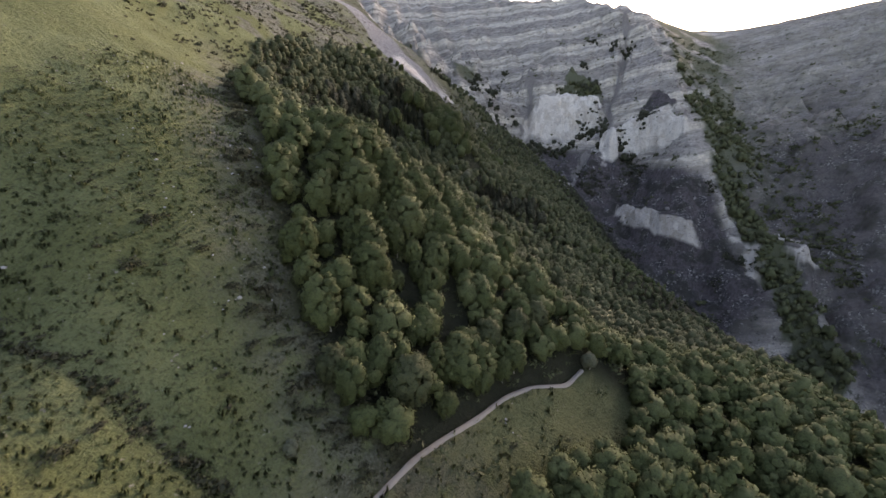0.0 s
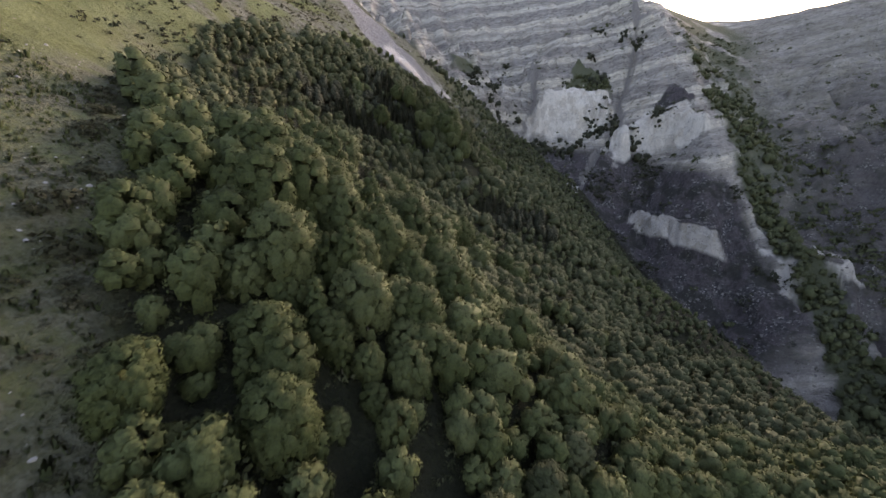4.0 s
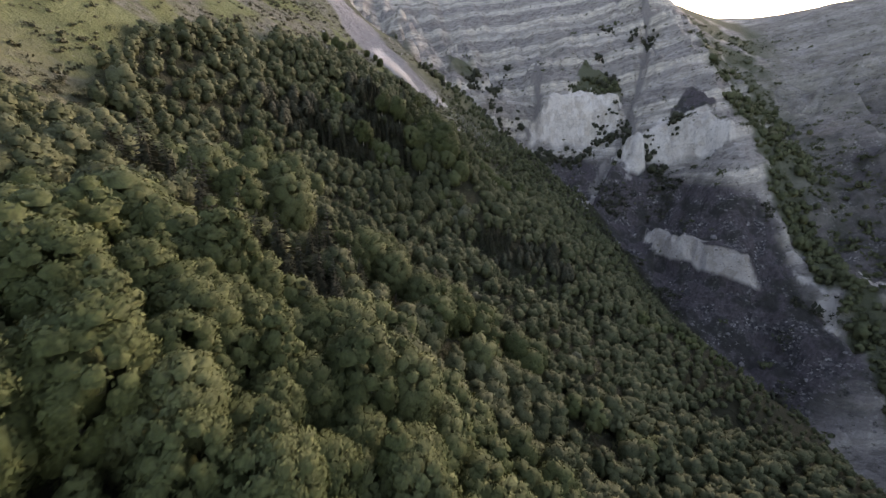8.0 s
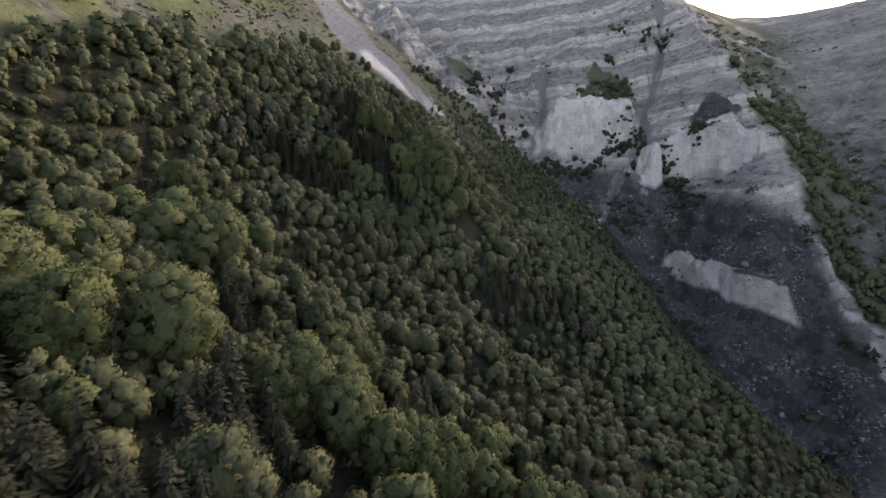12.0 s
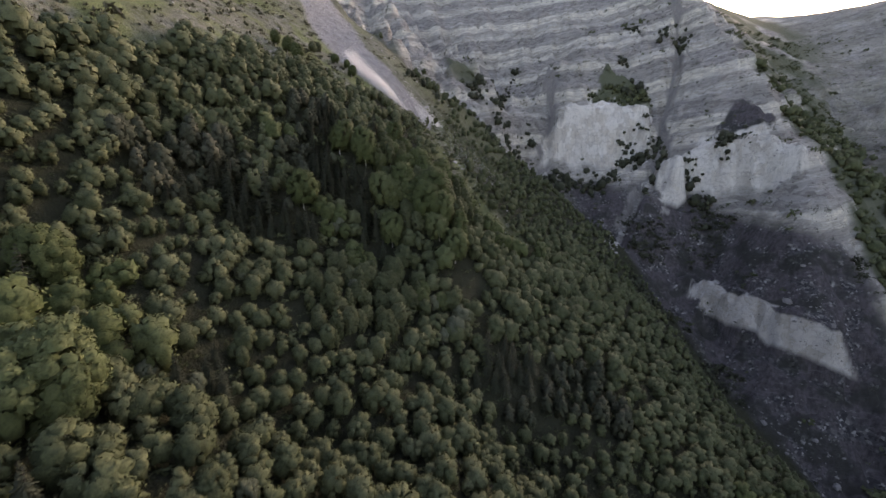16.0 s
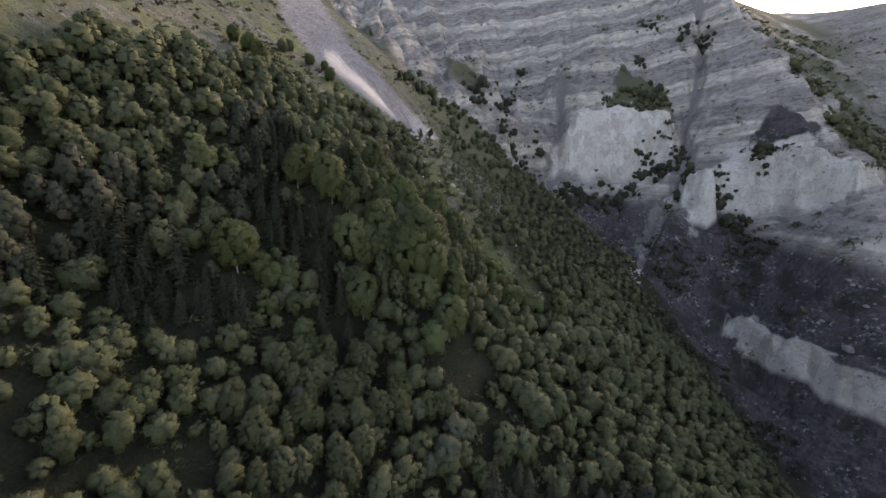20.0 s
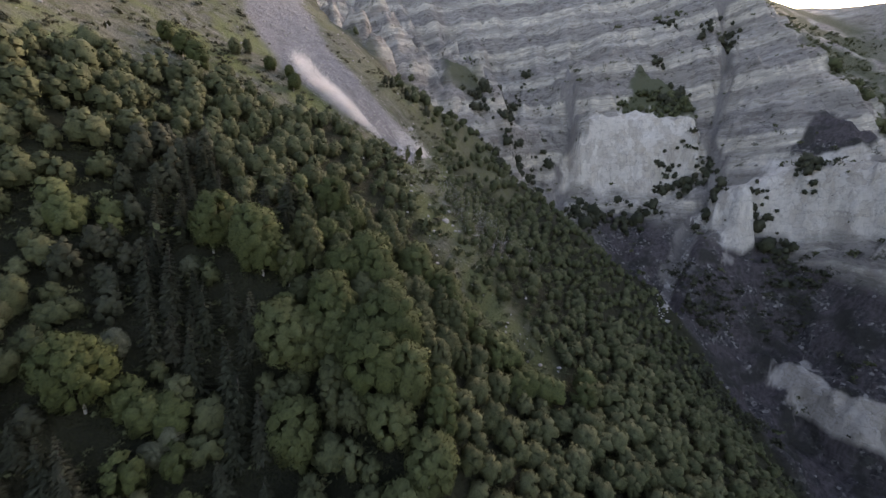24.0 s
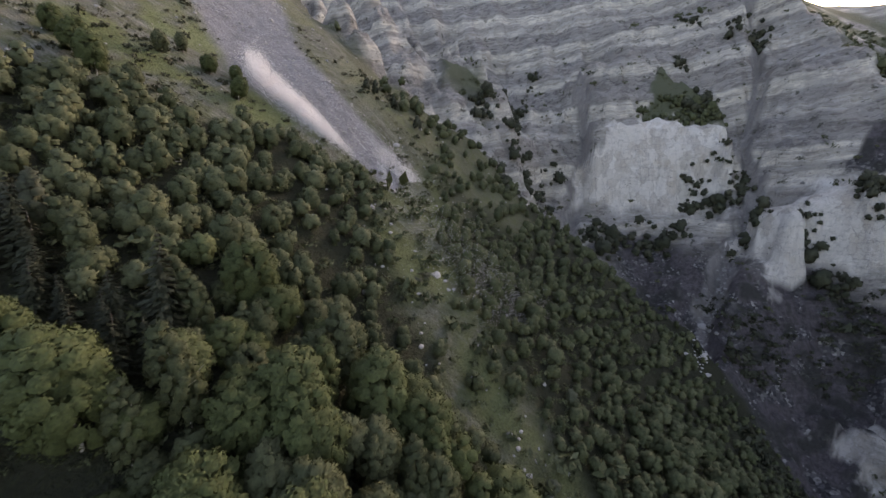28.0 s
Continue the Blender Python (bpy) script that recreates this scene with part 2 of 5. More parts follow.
    earth = mix(n, l, sharpen(n, l, fine, 0.3, 0.7), (0.092, 0.092, 0.072), (0.200, 0.194, 0.160))
    runs = noise_node(n, l, 0.5, 6, 0.7, at, (0.25, 1.0, 0.25))
    earth = mix(n, l, calc(n, l, "MULTIPLY", sharpen(n, l, mid, 0.46, 0.60), 0.8), earth, (0.085, 0.098, 0.050))
    earth = mix(n, l, calc(n, l, "MULTIPLY", sharpen(n, l, runs, 0.53, 0.62), 0.6), earth, (0.075, 0.076, 0.052))
    earth = mix(n, l, calc(n, l, "MULTIPLY", sharpen(n, l, runs, 0.44, 0.36), 0.45), earth, (0.29, 0.28, 0.255))
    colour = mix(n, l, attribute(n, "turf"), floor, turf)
    colour = mix(n, l, attribute(n, "rock"), colour, rock)
    colour = mix(n, l, attribute(n, "scree"), colour, scree)
    colour = mix(n, l, attribute(n, "earth"), colour, earth)
    green = mix(n, l, fine, (0.074, 0.084, 0.052), (0.138, 0.148, 0.096))
    colour = mix(n, l, attribute(n, "moss"), colour, green)
    l.new(colour, bsdf.inputs["Base Color"])
    bsdf.inputs["Roughness"].default_value, bsdf.inputs["Specular IOR Level"].default_value = 0.95, 0.15
    relief = calc(n, l, "MULTIPLY", calc(n, l, "ADD", calc(n, l, "MULTIPLY", layers, 1.6), calc(n, l, "MULTIPLY", rough, 2.2)), attribute(n, "rock"))
    bump(n, l, bsdf, calc(n, l, "ADD", relief, calc(n, l, "ADD", calc(n, l, "MULTIPLY", mid, 2.2), fine)), 1.0, 1.0)
    return m


def leaf_material(name, dark, light, dry):
    m, n, l, bsdf = material(name)
    geo, ob = n.new("ShaderNodeNewGeometry"), n.new("ShaderNodeObjectInfo")
    tint = calc(n, l, "FRACT", calc(n, l, "ADD", attribute(n, "tint"), ob.outputs["Random"]))
    leaf = mix(n, l, calc(n, l, "ADD", calc(n, l, "MULTIPLY", geo.outputs["Random Per Island"], 0.20), 0.37), dark, light)
    leaf = mix(n, l, calc(n, l, "MULTIPLY", sharpen(n, l, tint, 0.45, 1.0), 0.6), leaf, dry)
    leaf = mix(n, l, calc(n, l, "MULTIPLY", sharpen(n, l, tint, 0.35, 0.0), 0.5), leaf, dark)
    mottle = noise_node(n, l, 2.2, 4, 0.7, geo.outputs["Position"])
    leaf = mix(n, l, calc(n, l, "MULTIPLY", sharpen(n, l, mottle, 0.50, 0.36), 0.55), leaf, tuple(0.5 * v for v in dark))
    leaf = mix(n, l, calc(n, l, "MULTIPLY", sharpen(n, l, mottle, 0.52, 0.68), 0.45), leaf, light)
    l.new(leaf, bsdf.inputs["Base Color"])
    bump(n, l, bsdf, mottle, 0.35, 0.2)
    bsdf.inputs["Roughness"].default_value, bsdf.inputs["Specular IOR Level"].default_value = 0.75, 0.2
    thin = n.new("ShaderNodeBsdfTranslucent")
    l.new(leaf, thin.inputs["Color"])
    both = n.new("ShaderNodeMixShader")
    both.inputs[0].default_value = 0.1
    l.new(bsdf.outputs[0], both.inputs[1])
    l.new(thin.outputs[0], both.inputs[2])
    l.new(both.outputs[0], n["Material Output"].inputs["Surface"])
    return m


def plain_material(name, a, b, scale, rough=0.9, relief=0.3):
    m, n, l, bsdf = material(name)
    at = n.new("ShaderNodeNewGeometry").outputs["Position"]
    k = noise_node(n, l, scale, 5, 0.65, at)
    l.new(mix(n, l, k, a, b), bsdf.inputs["Base Color"])
    bsdf.inputs["Roughness"].default_value = rough
    bump(n, l, bsdf, k, relief, 0.1)
    return m


BIRCH_LEAF = leaf_material("broad_leaves", (0.033, 0.044, 0.017), (0.112, 0.136, 0.051), (0.122, 0.136, 0.063))
OAK_LEAF = leaf_material("dark_leaves", (0.034, 0.043, 0.021), (0.118, 0.132, 0.063), (0.128, 0.135, 0.073))
SILVER_LEAF = leaf_material("silver_leaves", (0.080, 0.090, 0.055), (0.150, 0.160, 0.105), (0.16, 0.165, 0.115))
NEEDLE = leaf_material("needles", (0.024, 0.029, 0.018), (0.070, 0.077, 0.047), (0.076, 0.074, 0.051))
SHRUB_LEAF = leaf_material("shrub_leaves", (0.036, 0.038, 0.022), (0.085, 0.086, 0.046), (0.092, 0.084, 0.056))
BARK = plain_material("pale_bark", (0.16, 0.15, 0.13), (0.45, 0.43, 0.40), 3.0)
DARK_BARK = plain_material("dark_bark", (0.05, 0.042, 0.035), (0.12, 0.10, 0.085), 4.0)
STONE = plain_material("limestone", (0.22, 0.21, 0.20), (0.44, 0.42, 0.40), 0.8, 0.95, 0.6)
TRODDEN = plain_material("trodden_earth", (0.17, 0.152, 0.132), (0.28, 0.255, 0.225), 0.9, 0.95, 0.4)

# ---- the lie of the land: crest, slope and stream lines of the plan (x, y, z) ----
LINES = {
    "meadow_brow": [(-150, -80, 18), (-130, 10, 28), (-108, 72, 33), (-104, 140, 37), (-96, 210, 54), (-90, 277, 82), (-104, 350, 118), (-110, 430, 165)],
    "meadow_side": [(-63, 0, -28), (-60, 20, -14), (-52, 30, -12), (-44, 46, -9), (-44, 74, -2), (-54, 115, 1)],
    "upper_wood": [(-62, 165, 4), (-60, 184, 9), (-70, 232, 30), (-50, 268, 44), (-71, 306, 80), (-82, 351, 103), (-62, 373, 101)],
    "middle_wood": [(-42, 7, -32), (-29, 20, -36), (-24, 58, -15), (-18, 86, -21), (-26, 127, -17), (-23, 195, -13), (-11, 230, -5), (-12, 243, 5), (-28, 265, 34), (-40, 350, 77)],
    "lower_wood": [(-22, 4, -50), (5, 29, -51), (-2, 43, -37), (0, 109, -33), (13, 138, -41), (9, 224, -18), (1, 255, 13), (13, 285, 14), (19, 338, 33), (-5, 359, 54), (-12, 378, 68)],
    "trail_slope": [(-8, 5, -57), (24, 34, -60), (22, 122, -51), (35, 125, -60), (35, 232, -28), (27, 301, 3), (47, 362, 17), (64, 415, 26)],
    "gorge_brink": [(55, 24, -80), (71, 42, -76), (60, 70, -75), (74, 131, -82), (65, 195, -64), (100, 187, -81), (122, 267, -71), (87, 373, -6), (80, 412, 18)],
    "lower_brink": [(160, 0, -126), (160, 60, -122), (166, 130, -120), (168, 186, -115), (165, 225, -110), (152, 275, -92), (132, 330, -55)],
    "gully_near": [(-70, -8, -38), (-40, -14, -50.5), (-26, -24, -63), (0, -40, -88)],
    "lobe_near": [(-60, -26, -40), (-40, -32, -52), (-20, -50, -74), (-30, -110, -80)],
    "gorge_bed": [(190, -60, -210), (200, 60, -198), (214, 150, -186), (210, 205, -170), (205, 262, -142), (182, 330, -98), (154, 395, -48), (128, 446, -12), (104, 478, 14), (86, 520, 46)],
    "gully_bed": [(240, 110, -192), (250, 196, -160), (258, 235, -122), (266, 290, -80), (276, 345, -44), (282, 380, 4), (300, 440, 45), (340, 520, 84), (410, 630, 150), (510, 770, 238)],
    "spur_crest": [(228, 252, -126), (232, 296, -92), (244, 345, -24), (250, 372, 16), (264, 440, 74), (280, 500, 116), (300, 566, 165), (318, 620, 195), (350, 720, 246)],
    "white_foot": [(103, 488, 28), (120, 516, 38), (165, 506, 38), (200, 470, 36)],
    "white_top": [(125, 545, 93), (170, 550, 96), (213, 547, 97)],
    "far_crest": [(-320, 700, 330), (-150, 860, 340), (0, 880, 350), (150, 830, 335), (330, 790, 298), (450, 810, 265), (546, 826, 260), (620, 770, 258), (700, 700, 265), (800, 600, 262), (900, 400, 200)],
    "beyond": [(-150, 1020, 300), (0, 1040, 305), (170, 990, 285), (350, 920, 240), (450, 930, 215), (560, 940, 195), (700, 870, 180), (830, 760, 175), (960, 600, 150)],
}

SHOULDERS = {
    "spur_face": [(192, 330, -82), (190, 362, -64), (222, 322, -62), (202, 405, -38), (166, 430, -4), (196, 449, 23), (238, 440, 50), (228, 500, 82)],
    "upper_face": [(186, 560, 112), (188, 582, 140), (170, 600, 170), (262, 560, 140), (80, 640, 140), (20, 560, 140), (-12, 690, 200), (120, 700, 210)],
    "crag": [(-56, 500, 148), (-20, 440, 104), (20, 470, 92), (52, 520, 90), (88, 580, 108)],
    "scree_slope": [(-71, 388, 113), (-64, 398, 115), (-50, 417, 120), (-43, 432, 122), (-28, 389, 95), (-10, 394, 82), (5, 389, 63), (-82, 368, 111)],
    "wood_ribs": [(20, 53, -46.5), (35, 230, -25), (43, 256, -20), (45, 303, -4), (59, 323, -4), (28, 321, 19), (-57, 247, 36)],
    "wood_hollows": [(27, 194, -47), (-12, 173, -27.5), (-32, 181, -15), (-69, 183, 11), (90, 168, -84), (111, 332, -43), (-12, 249, 6), (11, 226, -20)],
    "right_flank": [(300, 160, -110), (340, 260, -62), (330, 350, -20), (404, 376, 16), (352, 440, 44), (440, 500, 90), (520, 600, 142), (500, 260, 40), (660, 400, 130), (560, 60, 20)],
    "behind": [(-200, -300, 10), (0, -300, -120), (200, -300, -230), (450, -250, -60), (-300, 100, 120), (-320, 400, 240)],
}


def _knots():
    out = []
    for line in LINES.values():
        for a, b in zip(line[:-1], line[1:]):
            n = max(1, round(math.dist(a[:2], b[:2]) / 45))
            out += [tuple(a[i] + (b[i] - a[i]) * k / n for i in range(3)) for k in range(n)]
        out.append(line[-1])
    return np.array(out + sum(SHOULDERS.values(), []), float)


KNOT = _knots()
SOFT, STIFF = 14.0, 0.4


def _basis(x, y):
    r2 = (x[:, None] - KNOT[:, 0]) ** 2 + (y[:, None] - KNOT[:, 1]) ** 2
    return np.hstack([np.sqrt(r2 + SOFT**2) / 100, np.ones((len(x), 1)), x[:, None] / 100, y[:, None] / 100])


def _weights():
    n = len(KNOT)
    m = np.zeros((n + 3, n + 3))
    b = _basis(KNOT[:, 0], KNOT[:, 1])
    m[:n] = b
    m[n:, :n] = b[:, n:].T
    m[range(n), range(n)] -= STIFF / 100
    return np.linalg.solve(m, np.r_[KNOT[:, 2], 0, 0, 0])


WEIGHT = _weights()


def land(x, y):
    """The smooth height of the ground, before ledges and roughness."""
    x, y = np.atleast_1d(np.asarray(x, float)), np.atleast_1d(np.asarray(y, float))
    shape = x.shape
    x, y = x.ravel(), y.ravel()
    z = np.concatenate([_basis(x[i : i + 20000], y[i : i + 20000]) @ WEIGHT for i in range(0, len(x), 20000)])
    return z.reshape(shape)


# ---- roughness and ledges ----
def hashed(ix, iy, seed):
    h = (ix.astype(np.int64) * 374761393 + iy.astype(np.int64) * 668265263 + seed * 974634757) & 0x7FFFFFFF
    h = ((h ^ (h >> 13)) * 1274126177) & 0x7FFFFFFF
    return ((h ^ (h >> 16)) & 0xFFFF) / 65535.0


def ripple(x, y, size, seed=1, octaves=4, gain=0.5):
    """Fractal value noise, about -1 to 1."""
    x, y = np.asarray(x, float) / size, np.asarray(y, float) / size
    total, weight, amount = 0.0, 0.0, 1.0
    for o in range(octaves):
        ix, iy = np.floor(x), np.floor(y)
        fx, fy = x - ix, y - iy
        ux, uy = fx * fx * (3 - 2 * fx), fy * fy * (3 - 2 * fy)
        a, b = hashed(ix, iy, seed + o), hashed(ix + 1, iy, seed + o)
        c, d = hashed(ix, iy + 1, seed + o), hashed(ix + 1, iy + 1, seed + o)
        total = total + amount * ((a + (b - a) * ux) * (1 - uy) + (c + (d - c) * ux) * uy - 0.5) * 2
        weight, amount = weight + amount, amount * gain
        x, y = x * 2.03 + 17.1, y * 2.03 + 5.7
    return total / weight * 1.6


def ease(a, b, v):
    t = np.clip((v - a) / (b - a), 0, 1)
    return t * t * (3 - 2 * t)


def along(line, x, y):
    """Distance to a line of the plan, how far along it (0 to 1), and the side (positive: to the right of its run)."""
    best = np.full(np.shape(x), 1e9)
    part, side = np.zeros(np.shape(x)), np.zeros(np.shape(x))
    n = len(line) - 1
    for k in range(n):
        (ax, ay), (bx, by) = line[k][:2], line[k + 1][:2]
        dx, dy = bx - ax, by - ay
        t = np.clip(((x - ax) * dx + (y - ay) * dy) / (dx * dx + dy * dy), 0, 1)
        d = np.hypot(x - ax - t * dx, y - ay - t * dy)
        near = d < best
        best = np.where(near, d, best)
        part = np.where(near, (k + t) / n, part)
        side = np.where(near, (x - ax) * dy - (y - ay) * dx, side)
    return best, part, np.sign(side)


TREE_LINE = [(16, -30), (-10, -4), (-30, 10), (-38, 24), (-46, 42), (-58, 60), (-76, 92), (-98, 140), (-114, 186), (-112, 216), (-106, 250), (-92, 284), (-72, 312), (-56, 330), (-36, 348), (-16, 362), (0, 366), (10, 378), (-12, 404)]
SCREE_RUN = [(-150, 580), (-118, 500), (-94, 446), (-68, 404), (-48, 381), (-30, 374), (-12, 374), (-2, 374)]
ROCK_EDGE = [(190, -200), (200, 60), (208, 150), (206, 205), (200, 262), (176, 330), (150, 395), (122, 440), (96, 462), (66, 450), (20, 450), (-16, 454), (-40, 452), (-60, 462), (-92, 530), (-130, 640), (-200, 800)]
GULLY_GREEN = [(250, 196), (258, 235), (266, 290), (276, 345), (284, 385), (302, 440), (338, 520)]
TRAIL = [(-20, -13), (-13, -4), (-9, 1), (-4, 6), (2, 12), (8, 19), (15, 25), (24, 30), (30, 37)]
OPEN_STRIP = [(0, 386), (1, 360), (4, 342), (10, 324), (20, 309), (38, 300)]
CHUTES = [
    ([(120, 590), (118, 552), (104, 530), (90, 492), (74, 446)], 8.0, 15.0),
    ([(285, 650), (264, 592), (240, 557), (218, 525), (204, 488), (184, 474), (168, 458), (142, 430), (128, 402)], 7.0, 15.0),
    ([(244, 352), (236, 330), (226, 302), (214, 276)], 8.0, 10.0),
    ([(60, 700), (64, 640), (50, 590), (48, 540)], 9.0, 14.0),
    ([(150, 690), (146, 640), (134, 600)], 7.0, 13.0),
    ([(-30, 640), (-24, 580), (-6, 520), (6, 470)], 9.0, 14.0),
]
# soft dark slopes among the beds: middle and half-widths
DARK_SLOPES = [(250, 455, 13, 20), (230, 437, 8, 7)]
NOTCH = [(200, 458), (206, 442), (209, 426)]
# steep hard faces: x, y and z from and to
FACES = [((92, 128), (180, 214), (458, 566), (24, 98), 0.0), ((178, 186), (250, 254), (396, 476), (0, 52), 0.25), ((178, 184), (232, 226), (292, 394), (-88, -50), -0.28), ((20, 30), (84, 96), (466, 560), (34, 88), 0.0), ((252, 256), (300, 296), (262, 330), (-110, -70), 0.0)]


def face_frame(face, x, y, z):
    """How deep inside a hard face a place lies across, and how far up it (0 to 1)."""
    (xa, xb), (xc, xd), (y0, y1), (z0, z1), dip = face
    z0 = z0 + dip * (x - (xa + xc) / 2)
    up = np.clip((z - z0) / (z1 - face[3][0]), 0, 1)
    inside = np.minimum(np.minimum(x - (xa + (xb - xa) * up), xc + (xd - xc) * up - x), np.minimum(y - y0, y1 - y))
    return inside, up, z1 - face[3][0]


NEAR_GULLY = [(-82, -1), (-64, -5), (-54, -7), (-44, -9), (-37, -10), (-30, -13), (-22, -22), (-10, -36)]


def zones(x, y):
    """What covers the ground, each from 0 to 1."""
    wob = ripple(x, y, 26, 11, 3)
    d, _, side = along(ROCK_EDGE, x, y)
    rock = ease(-4, 4, d * side + 6 * wob)
    d, _, side = along(TREE_LINE, x, y)
    open_side = ease(-4, 4, -d * side + 7 * wob)
    d, part, _ = along(SCREE_RUN, x, y)
    scree = ease(3, -3, d - (26 - 18 * part) + 3 * wob) * ease(-0.01, 0.02, 1 - part)
    earth = ease(0.05, 0.5, ripple(x, y, 20, 31, 4) + 0.9 * ease(150, 260, y) - 0.55) * open_side * ease(100, 150, y)
    d, part, _ = along(GULLY_GREEN, x, y)
    gully = ease(2.5, -2.5, d - 10 + 6 * wob + 4 * ripple(x, y, 7, 43, 3))
    crest_east = ease(0, 14, x - np.interp(y, [250, 345, 440, 500, 566, 620, 720], [236, 262, 276, 294, 316, 336, 372])) * ease(520, 480, x) * ease(330, 400, y)
    moss = np.maximum(gully, crest_east * ease(-0.5, 0.2, ripple(x, y, 30, 41, 4) + 0.25) * ease(70, 10, x - np.interp(y, [300, 440, 630, 770], [272, 300, 410, 510])))
    tri = ease(2, -2, np.maximum(np.abs(x - 183) - np.interp(y, [548, 586], [31, 1]), np.maximum(549 - y, y - 586)) + 6 * wob + 4 * ripple(x, y, 7, 45, 3))
    shelf = ease(4, -4, np.hypot((x - 30) / 2.2, (y - 545) / 1.2) - 15 + 9 * wob)
    moss = np.maximum(moss, np.maximum(tri, shelf)) * rock
    d, _, side = along(TRAIL, x, y)
    open_side = np.maximum(open_side, 0.55 * (side > 0) * ease(22, 12, d + 4 * wob) * ease(42, 32, y))
    d, _, _ = along(OPEN_STRIP, x, y)
    stony = np.maximum(ease(17, 6, d + 7 * wob), ease(368, 382, y) * ease(16, 4, x))
    earth = np.maximum(earth, stony * ease(-0.5, 0.6, ripple(x, y, 12, 33, 4)) * 0.85)
    open_side = np.maximum(open_side, 0.8 * ease(17, 6, d + 7 * wob))
    open_side = np.maximum(open_side, 0.75 * ease(368, 382, y) * ease(16, 4, x) * (0.75 + 0.25 * wob))
    beside = ease(386, 402, y) * ease(-40, -22, x)
    earth = earth * (1 - 0.85 * beside)
    open_side = np.maximum(open_side, 0.85 * beside * ease(60, 40, x))
    return {"rock": rock, "turf": open_side * (1 - rock), "scree": scree, "earth": earth * (1 - rock) * (1 - scree), "moss": moss}


# the pile of rock beds, thickness and hardness, repeated every 120 m
BEDS = [(16, 0.05), (9, 0.9), (5, 0.3), (14, 0.1), (7, 0.8), (4, 0.2), (10, 1.0), (20, 0.05), (6, 0.7), (9, 0.3), (12, 1.0), (8, 0.1)]


def bed_height(x, y, z):
    """Where a place lies in the pile of beds, which dip and fold gently."""
    return z - 0.05 * (x - 150) - 0.16 * np.maximum(x - 205, 0) + 0.10 * np.maximum(60 - x, 0) + 3 * ripple(x, y, 150, 51, 2)


def ledged(s):
    """Beds worn back or standing out: height in the pile, redrawn so that hard beds rise steeply."""
    edge, out = [0.0], [0.0]
    for thick, hard in BEDS:
        edge.append(edge[-1] + thick)
        out.append(out[-1] + thick * (0.35 + 1.5 * hard))
    out = np.array(out) * 120 / out[-1]
    base = np.floor(s / 120)
    return base * 120 + np.interp(s - base * 120, edge, out)


def marl_cover(x, y, z):
    """The soft dark slopes under the white walls."""
    low = ease(26, 6, z + 7 * ripple(x, y, 30, 55, 3) - np.interp(x, [80, 140, 200, 250], [8, 4, -8, -30]))
    low = low * ease(100, 122, x) * ease(262, 246, x) * ease(210, 260, y)
    foot = ease(45, -15, z + 22 * ripple(x, y, 46, 49, 4) - np.interp(x, [270, 330, 420, 520], [-22, 0, 26, 60])) * ease(256, 276, x) * ease(640, 560, x)
    low = np.maximum(low, 0.8 * foot)
    for px, py, rx, ry in DARK_SLOPES:
        low = np.maximum(low, ease(1.15, 0.85, np.hypot((x - px) / rx, (y - py) / ry) + 0.5 * ripple(x, y, 14, 59, 4)))
    return low


def chute_cover(x, y):
    """Smooth fine debris in the gullies beside the white walls."""
    low = np.zeros(np.shape(x))
    for line, width, _ in CHUTES[:2]:
        d, part, _ = along(line, x, y)
        low = np.maximum(low, ease(2.0, -2.0, d - width * (0.55 + 0.35 * part) + 4 * ripple(x, y, 8, 89, 3)))
    return low


def worn_cover(x, y):
    """The mountain past the gully, where the beds are worn down to rubbly slopes."""
    return ease(0, 26, x - np.interp(y, [150, 235, 290, 345, 385, 440, 520, 630, 770], [250, 268, 280, 292, 300, 316, 356, 424, 500]) + 8 * ripple(x, y, 26, 57, 3))


def wood_rib(x, y):
    """Ribs and hollows that run down the wooded slope."""
    return ripple(0.3 * (x + 0.2 * y), y - 0.2 * x, 24, 39, 2) * ease(60, 110, y)


